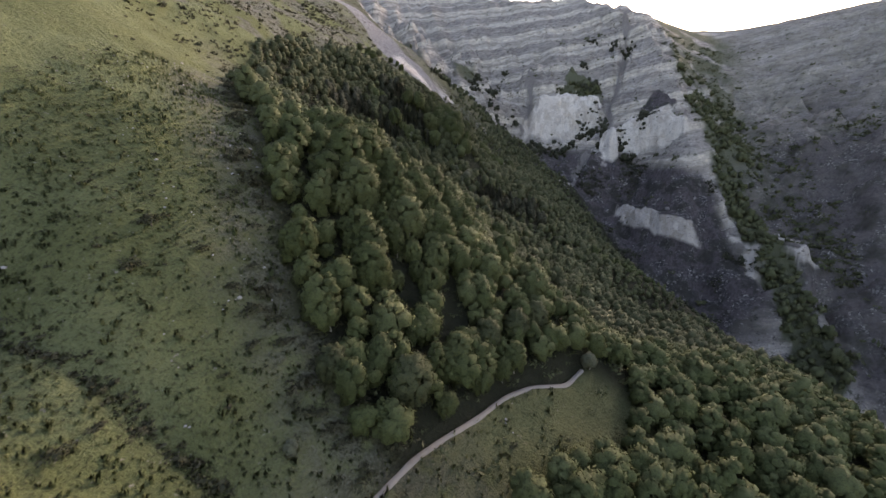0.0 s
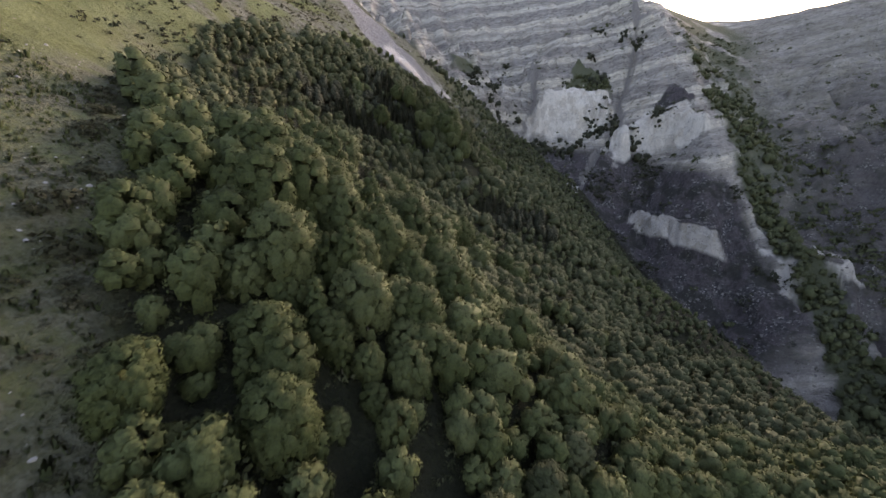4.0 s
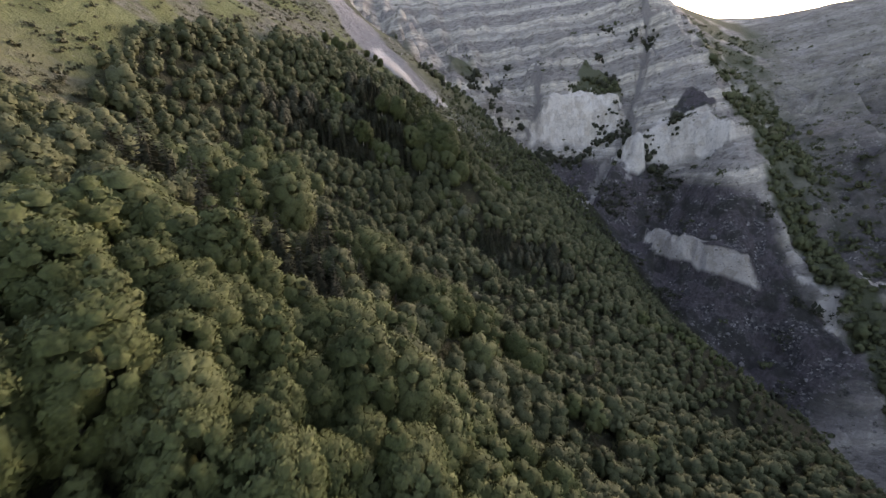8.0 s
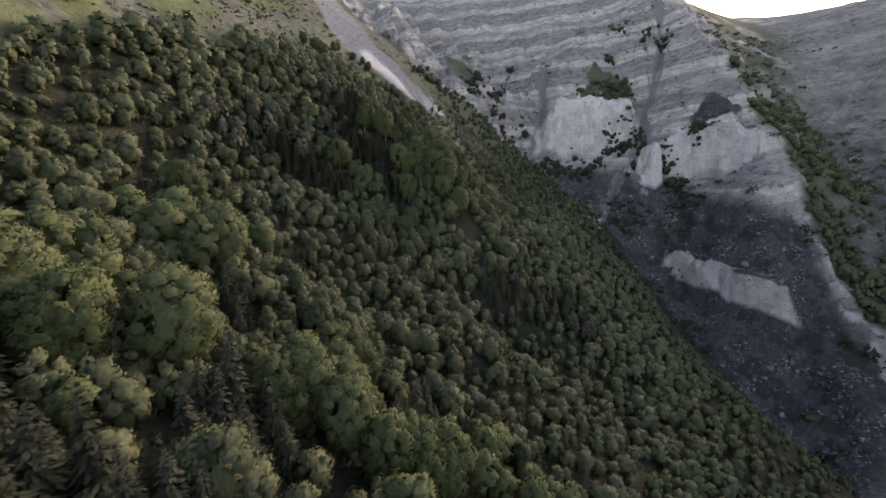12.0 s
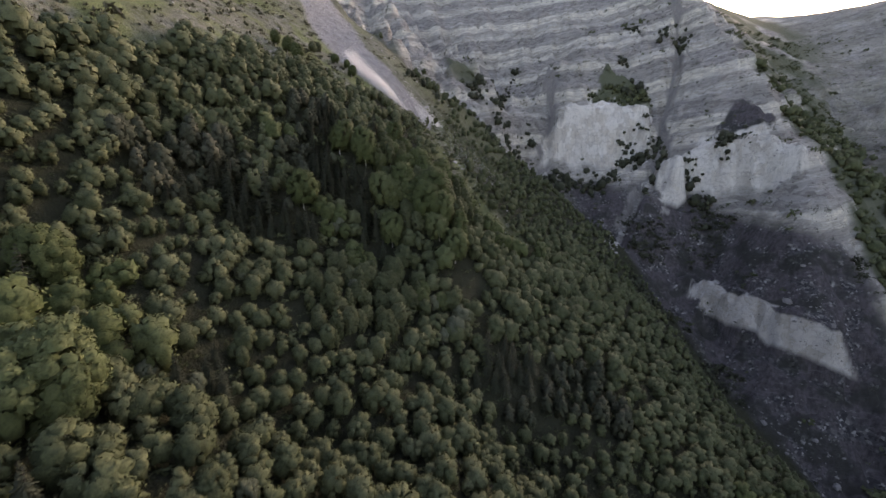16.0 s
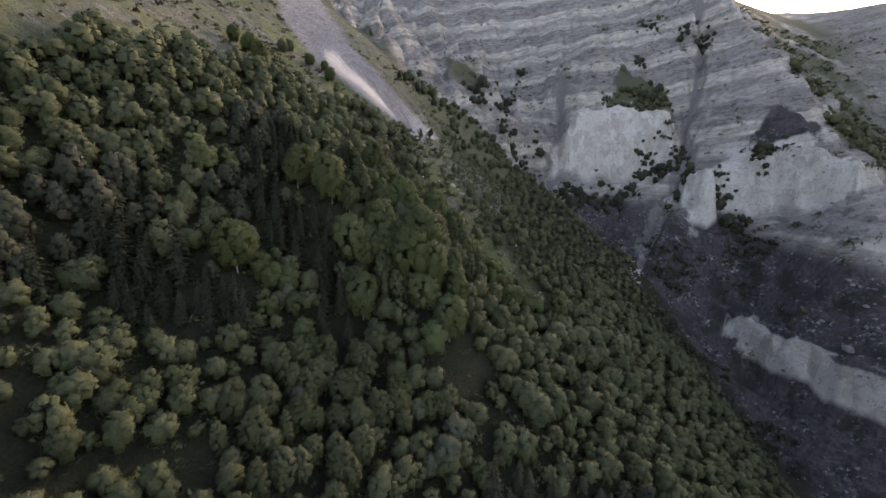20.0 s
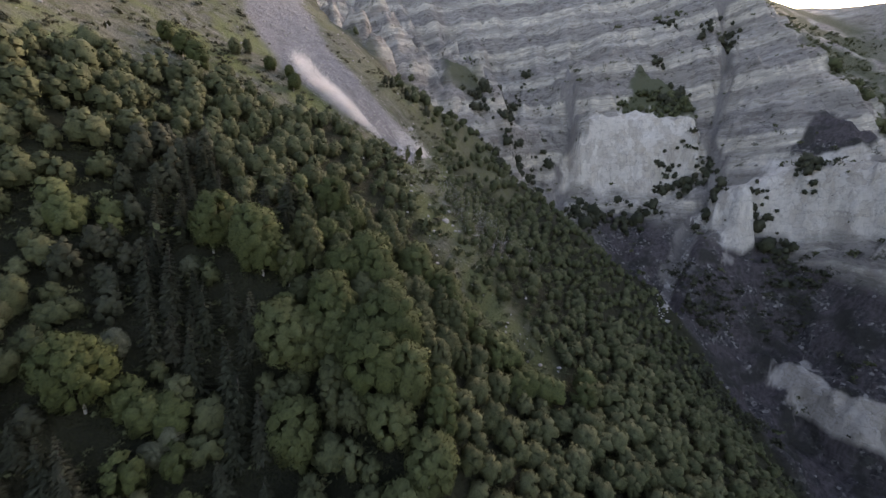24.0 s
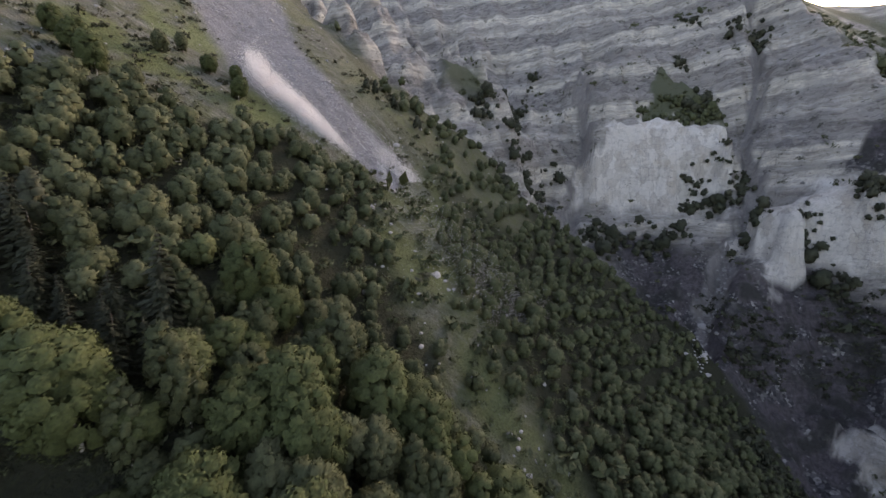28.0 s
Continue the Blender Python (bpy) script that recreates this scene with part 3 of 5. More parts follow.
def ground_height(x, y):
    z = land(x, y)
    cover = zones(x, y)
    rock = cover["rock"]
    soft = (1 - rock) * (1 - 0.6 * cover["scree"])
    z = z + soft * (1.3 * ripple(x, y, 22, 3, 4) + 0.35 * ripple(x, y, 4, 7, 3) + 2.2 * wood_rib(x, y) * (1 - cover["turf"]))
    hard = rock * (1 - 0.85 * cover["moss"]) * (1 - 0.8 * ease(330, 410, x) * ease(540, 640, y))
    z = z + 16 * np.exp(-(((x + 46) / 13) ** 2) - ((y - 476) / 11) ** 2) + 9 * np.exp(-(((x + 26) / 8) ** 2) - ((y - 462) / 8) ** 2)
    # ribs and hollows that run down the faces
    rib = np.abs(ripple(x + 0.35 * y, y * 0.22, 40, 61, 4))
    comb = np.abs(ripple(x - 0.3 * y, y * 0.3, 15, 63, 3))
    high = ease(60, 130, z) * ease(760, 640, y)
    z = z + hard * ((10 + 22 * high) * (rib - 0.4) + (3 + 6 * high) * (comb - 0.4) + 3.0 * ripple(x, y, 12, 65, 4))
    worn = worn_cover(x, y)
    z = z + hard * worn * ease(760, 600, y) * (36 * (np.abs(ripple(x - 0.5 * y, x * 0.3 + y * 0.3, 80, 69, 4)) - 0.72) + 11 * (np.abs(ripple(x, y, 30, 73, 4)) - 0.55))
    for line, width, depth in CHUTES:
        d, part, _ = along(line, x, y)
        d = d + 3 * ripple(x, y, 9, 89, 3)
        z = z - rock * depth * np.exp(-((d / width) ** 2)) * ease(0, 0.12, part) * ease(1.0, 0.88, part)
    d, _, _ = along(NOTCH, x, y)
    z = z - rock * 6 * np.exp(-((d / 4) ** 2))
    for face in FACES:
        inside, up, tall = face_frame(face, x, y, z + 3.5 * ripple(x, y * 0.3, 9, 85, 3))
        w = ease(-4, 5, inside + 5 * ripple(x, y, 16, 87, 3))
        z = z + rock * w * tall * (ease(0.22, 0.58, up) * 0.88 + 0.12 * up - up)
    marl = np.maximum(marl_cover(x, y, z), chute_cover(x, y))
    s = bed_height(x, y, z)
    amount = hard * (1 - marl) * (1 - 0.55 * worn_cover(x, y)) * np.clip(0.6 + 0.9 * ripple(x, y, 32, 75, 3), 0.05, 1.0)
    z = z + amount * (ledged(s) - s)
    z = z + hard * 0.8 * ripple(x, y, 5, 67, 3)
    # the stream-cut gully in the near meadow, and the trodden bench of the trail
    d, _, _ = along(NEAR_GULLY, x, y)
    z = z - 2.6 * np.exp(-((d / 1.8) ** 2)) * (1 - rock)
    d, part, _ = along(TRAIL, x, y)
    tx, ty = np.array(TRAIL, float).T
    bench = np.interp(part * (len(TRAIL) - 1), np.arange(len(TRAIL)), land(tx, ty))
    w = ease(3.4, 1.5, d)
    return z * (1 - w) + bench * w


def axis(low, dense_low, dense_high, high, step):
    out = list(np.arange(dense_low, dense_high, step))
    s, v = step, out[-1]
    while v < high:
        s *= 1.06
        v += s
        out.append(v)
    s, v = step, out[0]
    while v > low:
        s *= 1.06
        v -= s
        out.insert(0, v)
    return np.array(out)


GX, GY = axis(-2600, -150, 330, 2600, 1.7), axis(-1500, -40, 612, 3200, 1.7)
GX = np.sort(np.r_[GX[(GX < 60) | (GX > 470)], np.arange(60, 300, 1.2), np.arange(300, 470, 2.4)])
GY = np.sort(np.r_[GY[(GY < 318) | (GY > 620)], np.arange(318, 620, 1.2)])
gx, gy = np.meshgrid(GX, GY)
gz = ground_height(gx, gy)
far = np.hypot(np.maximum(np.abs(gx - 250) - 800, 0), np.maximum(np.abs(gy - 250) - 750, 0))
gz = np.where(far > 0, gz - far * 0.25, gz)
gz = np.maximum(gz, -420)


def sheet(name, x, y, z, mat):
    rows, cols = x.shape
    co = np.stack([x, y, z], -1).reshape(-1, 3)
    i = np.arange(rows * cols).reshape(rows, cols)
    quads = np.stack([i[:-1, :-1], i[:-1, 1:], i[1:, 1:], i[1:, :-1]], -1).reshape(-1, 4)
    return mesh_of(name, co, quads, mat), co


def mesh_of(name, co, faces, mat, smooth=False):
    faces = np.asarray(faces)
    me = bpy.data.meshes.new(name)
    me.vertices.add(len(co))
    me.vertices.foreach_set("co", np.asarray(co, np.float32).ravel())
    n, k = faces.shape
    me.loops.add(n * k)
    me.loops.foreach_set("vertex_index", faces.astype(np.int32).ravel())
    me.polygons.add(n)
    me.polygons.foreach_set("loop_start", np.arange(0, n * k, k, dtype=np.int32))
    me.update(calc_edges=True)
    me.polygons.foreach_set("use_smooth", np.full(n, smooth))
    me.materials.append(mat)
    return me


def attribute_of(me, name, values):
    me.attributes.new(name, "FLOAT", "POINT").data.foreach_set("value", np.asarray(values, np.float32).ravel())


HILLSIDE = ground_material()
ground_mesh, ground_co = sheet("ground", gx, gy, gz, HILLSIDE)
ground_mesh.polygons.foreach_set("use_smooth", np.ones(len(ground_mesh.polygons), bool))
cover = zones(gx, gy)
for key in ("rock", "turf", "scree", "earth", "moss"):
    attribute_of(ground_mesh, key, cover[key])
attribute_of(ground_mesh, "heath", ease(22, 4, along(TREE_LINE, gx, gy)[0] + 9 * ripple(gx, gy, 18, 47, 4)) * ease(170, 120, gy) + 0.75 * ease(376, 392, gy))
attribute_of(ground_mesh, "bed", bed_height(gx, gy, gz))
pale, rise = np.zeros(gx.shape), np.ones(gx.shape)
for face, foot, bare in zip(FACES[:3] + FACES[4:], (0.06, 0.12, 0.36, 0.1), (1.0, 0.9, 0.7, 0.8)):
    wear = 7 * ripple(gx, gy + gz, 17, 81, 4)
    inside, up, tall = face_frame(face, gx, gy, gz)
    here = bare * ease(-1, 2.5, inside + wear + 2.5 * ripple(gx, gy + gz, 4, 83, 2))
    level = (gz - face[3][0] - face[4] * (gx - (face[0][0] + face[1][0]) / 2)) / tall + 0.11 * ripple(gx, gy, 12, 93, 4)
    rise = np.where(here > pale, np.minimum((level - foot) / 0.1, (1.0 - level) / 0.04), rise)
    pale = np.maximum(pale, here)
attribute_of(ground_mesh, "pale", pale * cover["rock"] * (1 - cover["moss"]))
attribute_of(ground_mesh, "rise", rise)
attribute_of(ground_mesh, "worn", worn_cover(gx, gy))
attribute_of(ground_mesh, "marl", marl_cover(gx, gy, gz))
attribute_of(ground_mesh, "chute", chute_cover(gx, gy) * cover["rock"])
ground = tagged(new("ground", ground_mesh), "steep valley sides of turf, forest soil, scree and banded grey limestone", "hillside", kind="structure")


def on_ground(x, y):
    """Height of the ground sheet itself, as it is meshed."""
    i, j = np.clip(np.searchsorted(GX, x) - 1, 0, len(GX) - 2), np.clip(np.searchsorted(GY, y) - 1, 0, len(GY) - 2)
    u, v = (x - GX[i]) / (GX[i + 1] - GX[i]), (y - GY[j]) / (GY[j + 1] - GY[j])
    return (gz[j, i] * (1 - u) + gz[j, i + 1] * u) * (1 - v) + (gz[j + 1, i] * (1 - u) + gz[j + 1, i + 1] * u) * v



# ---- trees ----
def part(name, me, parent, label=""):
    ob = new(name, me)
    ob.parent = parent
    if label:
        tagged(ob, label)
    return ob


def unit(v):
    return v / np.maximum(np.linalg.norm(v, axis=-1, keepdims=True), 1e-6)


def leaf_squares(rng, p, nrm, size, loose, round_way=None):
    """Small folded leaf sprays at p that face along nrm, more or less: corners and soft normals as an array (n, 4, 6)."""
    count = len(p)
    soft = unit(nrm if round_way is None else round_way)
    nrm = unit(nrm + rng.normal(scale=loose, size=(count, 3)))
    a = unit(np.cross(nrm, rng.normal(size=(count, 3))))
    b = np.cross(nrm, a)
    s = size * rng.uniform(0.6, 1.35, (count, 1))
    a, b = a * s, b * s * rng.uniform(0.32, 0.62, (count, 1))
    soft = unit(soft * 0.85 + nrm * 0.22)
    return np.concatenate([np.stack([p - a, p - b - nrm * s * 0.2, p + a, p + b - nrm * s * 0.2], 1), np.repeat(soft[:, None], 4, 1)], -1)


def hull(rng, centre, radii, around, rows, low=-0.6, full=0.75):
    """The closed leafy mass of one tuft, behind its outer sprays."""
    turn, rise = np.meshgrid(np.arange(around + 1) * 2 * np.pi / around + rng.uniform(0, 3), np.linspace(low, 1.42, rows + 1))
    dent = full + rng.uniform(-0.13, 0.13, turn.shape)
    dent[:, -1] = dent[:, 0]
    way = np.stack([np.cos(rise) * np.cos(turn), np.cos(rise) * np.sin(turn), np.sin(rise)], -1)
    g = np.concatenate([centre + way * radii * dent[..., None], way], -1)
    return np.stack([g[:-1, :-1], g[:-1, 1:], g[1:, 1:], g[1:, :-1]], 2).reshape(-1, 4, 6)


def leaves_on(rng, centres, radii, count, size, squash=0.85, down=0.35):
    k = rng.integers(0, len(centres), count)
    d = rng.normal(size=(count, 3))
    d /= np.linalg.norm(d, axis=1)[:, None]
    d[:, 2] = np.where((d[:, 2] < -down), -d[:, 2], d[:, 2])
    p = centres[k] + d * radii[k][:, None] * np.array([1, 1, squash]) * rng.uniform(0.72, 1.08, (count, 1))
    return leaf_squares(rng, p, d, size, 0.4)


def broad_crown(seed, height, width, tufts, count, size, base=0.06, rows=(6, 3), slim=0.0, full=0.75, loose=0.4):
    """A domed crown: round leafy tufts heaped over an egg-shaped form, longer and hanging towards the foot, each with leaf sprays outside."""
    rng = np.random.default_rng(seed)
    k = np.arange(tufts)
    up = 1 - 1.85 * (k + 0.3) / tufts + rng.uniform(-0.06, 0.06, tufts)
    up = np.clip(up, -0.9, 0.98)
    turn = k * 2.39996 + rng.uniform(-0.45, 0.45, tufts)
    flat = np.where(up < 0, np.maximum(np.sqrt(1 - up**2), 0.86 + 0.1 * up), np.sqrt(1 - up**2))
    way = np.stack([flat * np.cos(turn), flat * np.sin(turn), up], -1)
    half = height * (1 - base) / 2
    form = np.array([width / 2, width / 2 * rng.uniform(0.82, 1.12), half])
    swell = rng.uniform(0.78, 1.06, tufts)
    rad = width * rng.uniform(0.13, 0.225, tufts) * (24 / tufts) ** 0.3
    c = way * (form - rad[:, None] * 0.8) * swell[:, None]
    c[:, :2] *= np.clip(1.0 - slim * up - 0.12 * (up < -0.3), 0.5, 1.3)[:, None]
    c[:, :2] += rng.normal(scale=0.05, size=2) * width * (1 + up[:, None])
    c[:, 2] += height * base + half
    radii = rad[:, None] * np.stack([np.ones(tufts), np.ones(tufts), np.clip(1.15 - 0.35 * up, 0.9, 1.5)], -1)
    pick = rng.choice(tufts, count, p=rad**2 / (rad**2).sum())
    d = rng.normal(size=(count, 3)) + way[pick] * 0.9
    d[:, 2] += 0.3
    d = unit(d)
    p = c[pick] + d * radii[pick] * rng.uniform(0.84, 1.14, (count, 1))
    out = [leaf_squares(rng, p, d, size, loose, d * 0.6 + way[pick] * 0.6)]
    for i in range(tufts):
        one = hull(rng, c[i], radii[i], *rows, full=full)
        one[..., 3:] = unit(one[..., 3:] * 0.55 + way[i] * 0.65)
        out.append(one)
    # the shaded heart of the crown
    core = hull(rng, np.array([0, 0, height * base + half]), form * 0.62, 7, 4, -1.2)
    return np.concatenate(out + [core])


def needle_crown(seed, height, width, tiers, per_tier, twigs):
    """Whorls of drooping boughs, each a tapering fan of sprays round a dark inner cone."""
    rng = np.random.default_rng(seed)
    out = []
    for t in range(tiers):
        f = t / (tiers - 1)
        reach = width / 2 * (1 - f) ** 0.85 + 0.12
        z = height * (0.08 + 0.92 * f)
        n = max(4, round(per_tier * (1 - 0.6 * f)))
        for k in range(n):
            turn = 2 * np.pi * (k + rng.uniform(-0.3, 0.3)) / n + t * 0.7
            out_way, cross_way = np.array([np.cos(turn), np.sin(turn), 0]), np.array([-np.sin(turn), np.cos(turn), 0])
            r = reach * rng.uniform(0.65, 1.12)
            tip = -0.20 * r + rng.uniform(-0.1, 0.1)
            root = np.array([0, 0, z + height * rng.uniform(-0.6, 0.6) / tiers * (1 - f)])
            end = root + out_way * r + np.array([0, 0, tip])
            for _ in range(twigs):
                side, far = rng.uniform(-0.8, 0.8), rng.uniform(0.35, 1.0)
                start = root + (end - root) * far * 0.45
                tip2 = root + (end - root) * far + cross_way * side * r * 0.5 * far + [0, 0, rng.uniform(-0.3, 0.05)]
                half = (start + tip2) / 2
                wide2 = cross_way * rng.uniform(0.10, 0.20) + [0, 0, rng.uniform(-0.10, 0.02)]
                out.append([start, half - wide2, tip2, half + wide2])
    out = np.array(out)
    way = out.mean(1) - np.array([0, 0, 1.0]) * (out.mean(1)[:, 2:] - 0.25 * width)
    soft = np.repeat(unit(unit(way) + [0, 0, 0.35] + rng.normal(scale=0.2, size=way.shape))[:, None], 4, 1)
    # keep every spray's face towards the sky side
    face = np.cross(out[:, 2] - out[:, 0], out[:, 3] - out[:, 1])
    out = np.where((face * soft[:, 0]).sum(-1)[:, None, None] < 0, out[:, ::-1], out)
    out = np.concatenate([out, soft], -1)
    core = hull(rng, np.array([0, 0, height * 0.08]), np.array([width * 0.15, width * 0.15, height * 0.8]), 6, 3, 0.0)
    return np.concatenate([out, core])


def crown_mesh(name, quads, mat, tint=None):
    co = quads[..., :3].reshape(-1, 3)
    me = mesh_of(name, co, np.arange(len(co)).reshape(-1, 4), mat, True)
    me.normals_split_custom_set_from_vertices(quads[..., 3:].reshape(-1, 3).tolist())
    if tint is not None:
        attribute_of(me, "tint", np.repeat(tint, 4))
    return me


def stem_mesh(name, seed, height, thick, limbs, mat):
    """A tapering, slightly bent trunk with limbs."""
    rng = np.random.default_rng(seed)
    co, faces = [], []

    def tube(points, radii, sides):
        start = len(co)
        for p, r in zip(points, radii):
            for s in range(sides):
                a = 2 * np.pi * s / sides
                co.append((p[0] + r * np.cos(a), p[1] + r * np.sin(a), p[2]))
        for i in range(len(points) - 1):
            for s in range(sides):
                a, b = start + i * sides + s, start + i * sides + (s + 1) % sides
                faces.append((a, b, b + sides, a + sides))

    levels = np.linspace(-0.06, 0.9, 6)
    bend = np.cumsum(rng.normal(scale=0.012 * height, size=(6, 2)), axis=0)
    spine = [np.array([bend[i, 0], bend[i, 1], h * height]) for i, h in enumerate(levels)]
    tube(spine, [thick * (1.15 - f) for f in levels], 6)
    for _ in range(limbs):
        i = rng.integers(2, 5)
        turn, rise = rng.uniform(0, 2 * np.pi), rng.uniform(0.4, 0.9)
        reach = height * rng.uniform(0.12, 0.22)
        tip = spine[i] + np.array([np.cos(turn) * reach, np.sin(turn) * reach, reach * rise])
        tube([spine[i], (spine[i] + tip) / 2 + [0, 0, 0.05 * reach], tip], [thick * 0.45, thick * 0.3, thick * 0.1], 4)
    return mesh_of(name, co, faces, mat, True)


def tree_kind(name, label, category, group, crown, stem, crown_label=""):
    """The first tree of a kind; copies are taken from it."""
    top = new(name)
    tagged(top, label, category, group)
    part("trunk", stem, top)
    part("crown", crown, top, crown_label)
    return top


BROAD = []
for k in range(7):
    high, wide = 10.0 + (k % 3) * 1.4, 6.9 + (k * 37 % 5) * 0.5
    leaf = BIRCH_LEAF if k < 3 or k == 6 else OAK_LEAF
    BROAD.append((crown_mesh("crown", broad_crown(100 + k, high, wide, 80, 5800, 0.20, 0.03, (5, 3)), leaf), stem_mesh("trunk", 200 + k, high * 0.8, 0.17, 6, BARK if k < 3 else DARK_BARK)))
TALL = []
for k in range(3):
    high, wide = 12.5 + k, 4.8 + 0.4 * k
    TALL.append((crown_mesh("crown", broad_crown(130 + k, high, wide, 44, 4600, 0.20, 0.03, (6, 3), 0.2), BIRCH_LEAF if k < 2 else OAK_LEAF), stem_mesh("trunk", 230 + k, high * 0.85, 0.16, 6, BARK)))
PINE = []
for k in range(3):
    high = 9.5 + 1.3 * k
    PINE.append((crown_mesh("crown", needle_crown(150 + k, high, 6.0 + 0.4 * k, 20, 11, 9), NEEDLE), stem_mesh("trunk", 250 + k, high, 0.16, 0, DARK_BARK)))


def stamp(shapes, places, rng):
    """Many trees as one array of leaf squares, with one tint a tree."""
    quads, tint = [], []
    for x, y, z, s, k in places:
        q = shapes[int(k) % len(shapes)]
        a = rng.uniform(0, 2 * np.pi)
        turn = np.array([[np.cos(a), -np.sin(a), 0], [np.sin(a), np.cos(a), 0], [0, 0, 1]])
        m = turn * s * np.array([1, 1, rng.uniform(0.85, 1.15)])
        quads.append(np.concatenate([q[..., :3] @ m.T + (x, y, z), q[..., 3:] @ turn.T], -1))
        tint.append(np.full(len(q), rng.uniform()))
    return np.concatenate(quads), np.concatenate(tint)


# where the wood stands: jittered rows of stems, thinned by clearings
rng = np.random.default_rng(7)
STEP = 4.0
wx, wy = np.meshgrid(np.arange(-128, 168, STEP), np.arange(-30, 480, STEP))
wx = (wx + rng.uniform(-0.46, 0.46, wx.shape) * STEP).ravel()
wy = (wy + rng.uniform(-0.46, 0.46, wy.shape) * STEP).ravel()
wc = zones(wx, wy)
clear = ripple(wx, wy, 30, 91, 3)
CLEARINGS = [(-4, 92, 3, 0.2), (-14, 318, 9, 0.6), (0, -14, 18, 1.0), (20, 240, 12, 0.45), (60, 165, 8, 0.6)]
keep = (1 - wc["rock"]) * (1 - 1.0 * ease(0.1, 0.4, wc["turf"]) * (wx < -20) - 0.3 * wc["turf"] * (wx >= -20)) * np.interp(wy, [215, 265, 385, 415], [1, 0.97, 0.85, 0.5]) * (1 - wc["scree"]) * np.where(clear < -0.75, 0.7, 1.0)
keep = keep * (1 - 0.9 * ease(16, 7, along(OPEN_STRIP, wx, wy)[0] + 5 * clear))
for cx, cy, cr, amount in CLEARINGS:
    keep = keep * (1 - amount * ease(cr, cr * 0.6, np.hypot(wx - cx, wy - cy)))
keep = keep * (1 - np.interp(wy, [395, 405], [0.85, 0.45]) * ease(368, 382, wy) * ease(14, 2, wx))
# stands of large light-leaved trees and of conifers: middle, half-widths, size
LIGHT_STANDS = [(-15, 124, 10, 8, 1.2), (0, 120, 12, 10, 1.2), (-17, 140, 8, 7, 1.1), (16, 134, 13, 8, 1.15), (-47, 158, 7, 7, 1.25), (-50, 130, 6, 6, 1.15), (-64, 132, 10, 8, 1.25), (-34, 86, 13, 7, 1.25), (-9, 101, 6, 6, 1.1), (-64, 160, 10, 8, 1.3), (-62, 182, 11, 7, 1.2), (-50, 176, 6, 6, 1.15), (-10, 261, 8, 6, 1.25), (3, 257, 9, 8, 1.3), (10, 248, 7, 7, 1.25), (-4, 276, 7, 7, 1.15), (13, 284, 9, 7, 1.2), (28, 288, 11, 8, 1.15), (42, 292, 9, 8, 1.05), (-34, 241, 9, 5, 1.0), (-20, 235, 6, 5, 1.0), (-20, 293, 10, 5, 1.0), (-54, 262, 6, 6, 1.1)]
CONIFER_STANDS = [(-22, 114, 7, 7), (-24, 97, 11, 6), (-53, 107, 9, 7), (-38, 97, 6, 6), (29, 217, 14, 9), (50, 226, 14, 9), (-66, 236, 12, 10), (-28, 254, 9, 7), (-18, 245, 6, 6), (-52, 228, 10, 8), (-46, 260, 9, 10), (-48, 276, 11, 10), (-26, 274, 7, 6), (-73, 221, 10, 8), (-40, 178, 6, 6), (-36, 143, 10, 7), (-44, 231, 10, 6)]


def stand_of(stands, x, y):
    """How far inside one of the stands a place lies (1 at its middle), and which."""
    near = np.array([1 - np.hypot((x - one[0]) / one[2], (y - one[1]) / one[3]) * 0.5 for one in stands])
    return near.max(0), near.argmax(0)


lit, lit_which = stand_of(LIGHT_STANDS, wx, wy)
needled, _ = stand_of(CONIFER_STANDS, wx, wy)
lit, needled = lit + 0.12 * clear, needled + 0.12 * clear
crest = wood_rib(wx, wy)
in_light = ((lit > 0.5) & (lit >= needled)) | ((crest > 0.85) & (needled < 0.4) & (wy < 260))
keep = keep * np.where(in_light, 0.62, 1.0)
# single large trees, given with their size; the wood keeps clear of their crowns
LARGE_TREES = [(-49, 115, 1.55), (-43, 112, 1.35), (-36, 123, 1.45), (-11, 125, 1.35), (-34, 267, 1.15), (-24, 266, 1.2), (-12, 247, 1.3), (-40, 241, 1.2), (1, 254, 1.35), (10, 247, 1.3), (-66, 180, 1.3), (-47, 158, 1.35), (-5, 276, 1.25), (-8, 262, 1.3)]
for cx, cy, cs in LARGE_TREES:
    keep = keep * (np.hypot(wx - cx, wy - cy) > 3.3 * cs)
to_trail, _, trail_side = along(TRAIL, wx, wy)
keep = keep * ease(2.5, 4.0, np.where(trail_side > 0, to_trail * 0.25, to_trail) + 0 * wx)
stand = rng.uniform(size=len(wx)) < keep
wx, wy, in_light, needled, lit_which, lit, crest = (v[stand] for v in (wx, wy, in_light, needled, lit_which, lit, crest))
wz = on_ground(wx, wy) - 0.25
pines = 0.75 * ripple(wx, wy, 34, 95, 2) - 0.5 * ease(90, 60, wy)
is_pine = ((pines > 0.72) | (needled > 0.5)) & ~in_light
size = np.clip(0.80 + 0.16 * ripple(wx, wy, 40, 97, 2) + rng.normal(scale=0.15, size=len(wx)), 0.45, 1.15)
size = size * np.interp(wy, [0, 60, 95, 120, 220, 300, 420], [1.12, 1.12, 1.0, 0.84, 0.88, 0.84, 0.75])
size = size * (1 + 0.14 * np.clip(crest, -1, 1))
size = np.where(in_light & (lit > 0.5), np.array([one[4] for one in LIGHT_STANDS])[lit_which] * np.clip(size / 0.8, 0.75, 1.1), size)
size = np.where(is_pine, np.clip(size * 1.25, 0.7, 1.35), size)
size = size * np.where((wy > 120) & ~in_light, np.interp(wx, [-110, -60, -25], [1.32, 1.2, 1.0]), 1.0)
